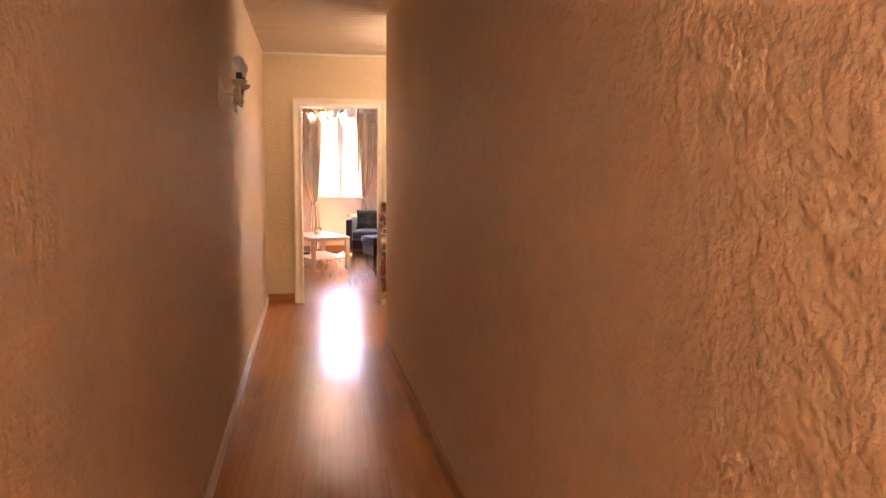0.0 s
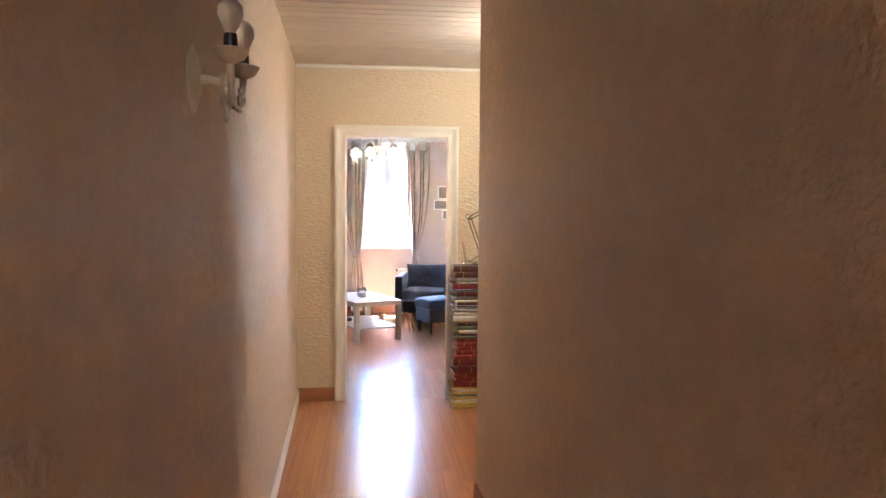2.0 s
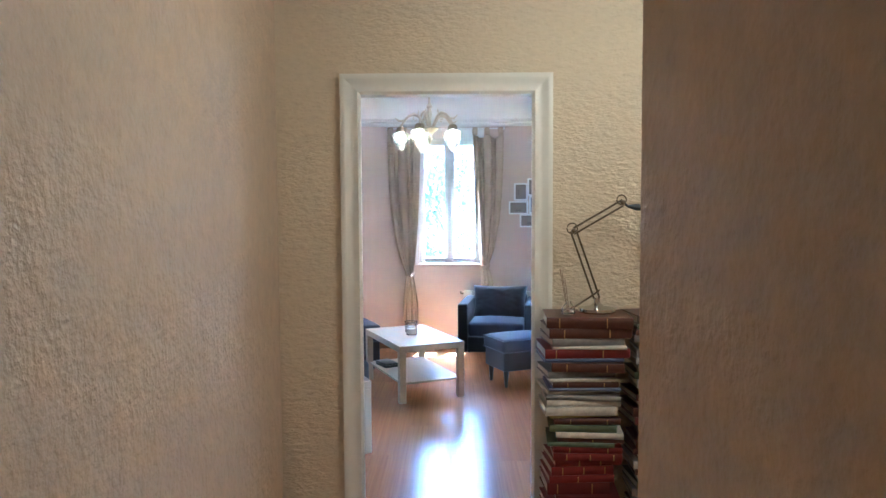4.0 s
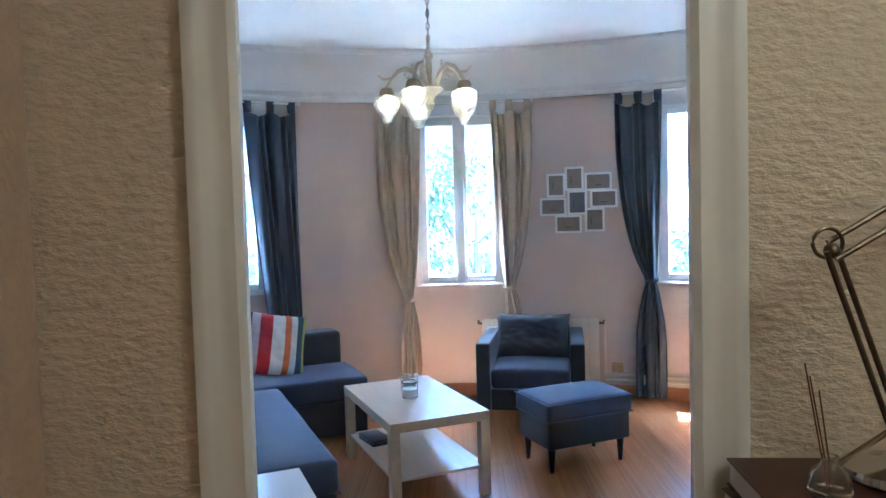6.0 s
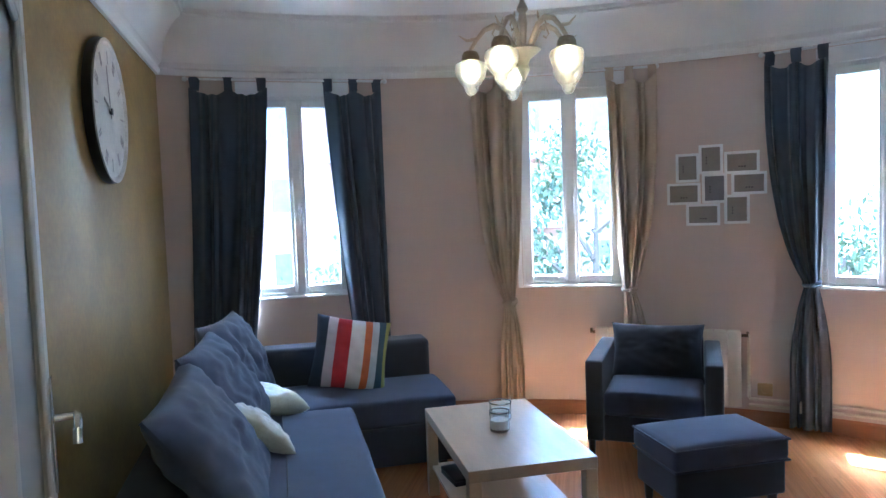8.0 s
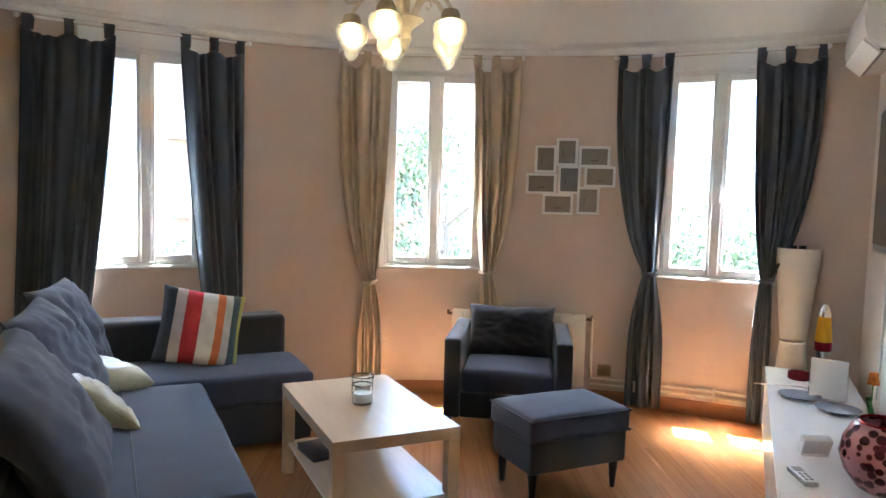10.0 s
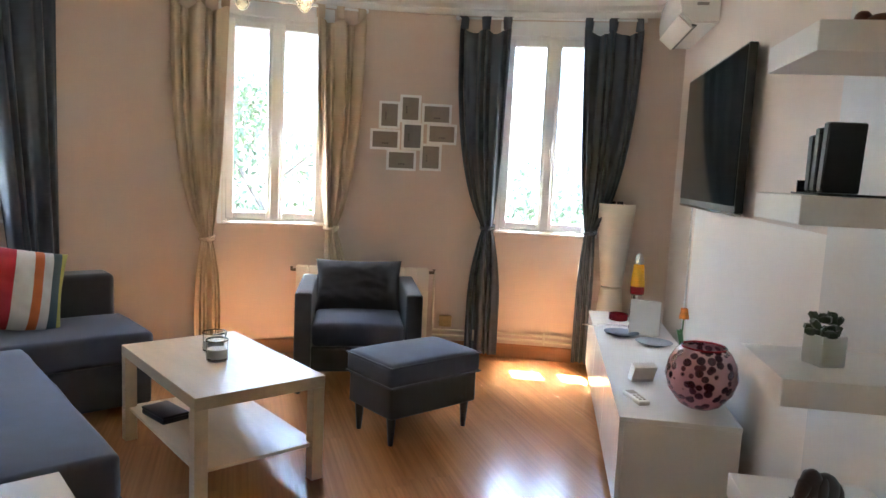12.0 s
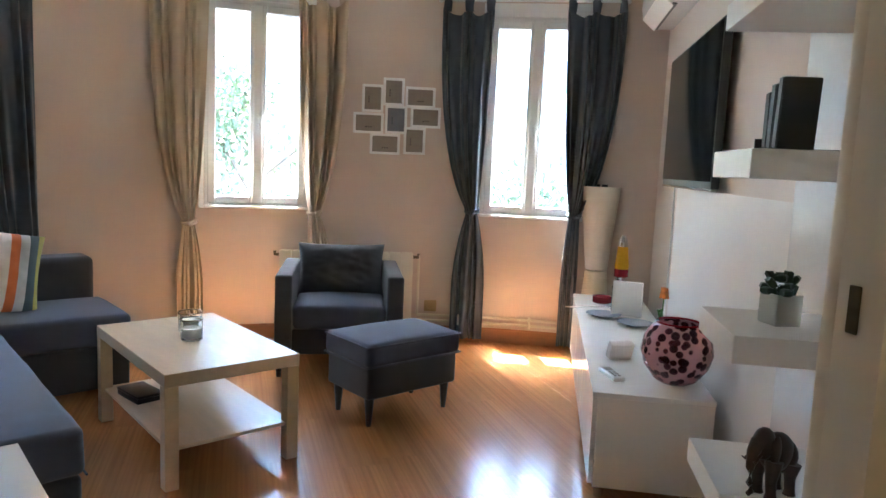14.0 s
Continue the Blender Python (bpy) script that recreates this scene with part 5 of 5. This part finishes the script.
# ceiling lights of the corridor and the alcove, both out of view
def ceiling_globe(x, y, mt, r=0.085):
    g = thing("unseen_ceiling_light", pose(x, y, HALL_CEIL), "assumed round glass ceiling light out of view, lit warm", "ceiling light", "corridor ceiling lights")
    part("base", lathe(B(), [(0.0, -0.001), (0.07, -0.001), (0.07, -0.02), (0.05, -0.025)], 24), M["trim"], g)
    part("globe", ball(B(), (0, 0, -0.02 - r), r, 24), mt, g, "glowing warm glass globe")


ceiling_globe(1.24, -1.36, M["alcove_bulb"], 0.16)
# added as warm fill behind the camera's start, not a known fixture
ceiling_globe(0.45, -8.35, M["hall_fill_bulb"])


# ---- outside ----
GROUND = -5.5
solid("ground", box(B(), -400, 400, -200, 600, GROUND - 0.3, GROUND), M["asphalt"], "grey asphalt street far below the windows", "ground", kind="structure", smooth=False)
own = B()
prism(own, [arc(a, R_OUT - 0.02) for a in range(-41, 41, 2)] + [(2.6, -9.2), (-1.2, -9.2)], GROUND, -0.121)
structure("facade_below", own, M["render_wall"], "rendered facade below the flat", "facade")


def building(m, w, floors, label, mt, balcony):
    h = floors * 3.0
    bl = thing("apartment_building", m, label, "building")
    part("wall", box(B(), -w / 2, w / 2, 0, 10, 0, h), mt, bl, smooth=False)
    part("roof", box(B(), -w / 2 - 0.4, w / 2 + 0.4, -0.5, 10.4, h, h + 0.35), M["render_wall"], bl, smooth=False)
    n = int(w / 3.2)
    for f in range(floors):
        for k in range(n):
            x, z = -w / 2 + (k + 0.5) * w / n, f * 3.0 + 0.9
            wn_ = part("window", box(B(), x - 0.65, x + 0.65, -0.06, 0.0, z, z + 1.5, 0.02, 1), M["pvc"], bl, smooth=False)
            part("pane", box(B(), x - 0.57, x + 0.57, -0.075, -0.062, z + 0.08, z + 1.42), M["dark_glass"], wn_, smooth=False)
            if balcony and k % 2 == 0:
                part("balcony", box(B(), x - 1.5, x + 1.5, -1.3, -0.08, z - 0.95, z + 0.05, 0.02, 1), M["render_wall"], bl, smooth=False)


building(pose(-15.5, 23, GROUND, 0, 0, 32), 26, 6, "brick apartment building with pale balconies across the street", M["brick"], True)
building(pose(3, 30, GROUND, 0, 0, 0), 13, 5, "brick apartment building behind the trees", M["brick"], True)
building(pose(20.5, 21, GROUND, 0, 0, -36), 22, 5, "pale rendered apartment building across the street", M["render_wall"], False)


def tree(x, y, h, r, seed, leaves):
    rnd = random.Random(seed)
    t = thing("tree", pose(x, y, GROUND), "leafy green street tree outside the windows", "tree", "street trees")
    top = h * 0.45
    b = B()
    tube(b, [(0, 0, 0), (0.05, 0.02, top * 0.6), (0.0, 0.05, top), (0.05, 0, h * 0.8)], [0.2, 0.16, 0.13, 0.03], 10)
    tips = []
    for k in range(16):
        a, z = rnd.uniform(0, 6.28), rnd.uniform(top * 0.7, h * 0.75)
        e = Vector((math.cos(a) * r * rnd.uniform(0.5, 0.95), math.sin(a) * r * rnd.uniform(0.5, 0.95), z + rnd.uniform(0.3, h * 0.25)))
        s = Vector((0, 0, z))
        tube(b, [s, s.lerp(e, 0.5) + Vector((0, 0, 0.25)), e], [0.06, 0.04, 0.01], 6)
        tips += [e, s.lerp(e, 0.6) + Vector((0, 0, 0.2))]
    part("trunk", b, M["bark"], t)
    clumps = [p + Vector((rnd.gauss(0, 0.35), rnd.gauss(0, 0.35), rnd.gauss(0, 0.4))) for p in tips for _ in range(4)]
    vs, fs = [], []
    for _ in range(leaves):
        c = rnd.choice(clumps)
        p = c + Vector((rnd.gauss(0, 0.3), rnd.gauss(0, 0.3), rnd.gauss(0, 0.28)))
        q = Euler((rnd.uniform(0, 6.3), rnd.uniform(0, 6.3), rnd.uniform(0, 6.3))).to_matrix()
        s = rnd.uniform(0.05, 0.10)
        i = len(vs)
        for u, v, w in ((-1, 0, 0), (0, -0.5, 0.12), (1, 0, 0), (0, 0.5, 0.12)):
            vs.append(p + q @ Vector((u * s, v * s, w * s)))
        fs += [(i, i + 1, i + 2), (i, i + 2, i + 3)]
    me = bpy.data.meshes.new("crown")
    me.from_pydata(vs, [], fs)
    me.materials.append(M["leaf"])
    cr_ = new("crown", me)
    cr_.parent = t


tree(0.6, 13.0, 8.6, 2.6, 11, 14000)
tree(4.6, 12.0, 7.4, 2.2, 12, 9000)
tree(-4.0, 14.5, 6.2, 2.0, 13, 7000)


# ---- floor, planks last ----
def inside_room(x):
    """The stretch of y that the living room covers at x."""
    hi = CY + math.sqrt(max(0.0, R * R - (x - CX) ** 2))
    lo = WALL_Y
    if x < lx1[0]:
        lo = LEFT_P.y + (x - LEFT_P.x) / LEFT_U.x * LEFT_U.y
    if x > rx1[0]:
        lo = RIGHT_P.y + (x - RIGHT_P.x) / RIGHT_U.x * RIGHT_U.y
    return lo, hi


floor = structure("floor", prism(B(), [arc(A_L - 2 + (A_R - A_L + 4) * i / 40, R_OUT - 0.02) for i in range(41)] + [(2.4, 0.03), (2.4, -2.0), (1.5, -2.0), (1.5, HALL_END - 0.1), (-0.7, HALL_END - 0.1), (-0.7, -0.1), (-1.1, 0.03)], -0.12, -0.0012), M["floor"], "warm beech laminate plank floor", "floor")
unit = mesh_of("plank", box(B(), -0.5, 0.5, -0.5, 0.5, -0.5, 0.5), M["floor"], False)
PW = 0.192


def lay(x0, x1, lo, hi, seed):
    rnd = random.Random(seed)
    y = lo - rnd.uniform(0.1, 1.1)
    while y < hi:
        y0, y1 = max(y, lo), min(y + 1.285, hi)
        if y1 - y0 > 0.02:
            p = new("plank", unit)
            p.parent = floor
            p.matrix_basis = Matrix.LocRotScale(((x0 + x1) / 2, (y0 + y1) / 2, -0.0035 + 0.0), None, (x1 - x0 - 0.0005, y1 - y0 - 0.0005, 0.007))
        y += 1.285


for i in range(-14, 18):
    x0, x1 = i * PW, (i + 1) * PW
    a0, a1 = inside_room(x0), inside_room(x1)
    lo, hi = max(a0[0], a1[0]), min(a0[1], a1[1])
    if hi > lo:
        if x0 > DOOR_X0 - 0.1 and x1 < DOOR_X1 + 0.1:
            lo = HALL_Y
        lay(x0, x1, lo, hi, i)
    hx0, hx1 = max(x0, -0.46), x1
    if x1 > -0.46 and x0 < 1.15:
        far = HALL_Y
        near = HALL_END if x1 < 0.66 else -1.89
        if hx1 > hx0:
            lay(hx0, hx1, near, far, 100 + i)
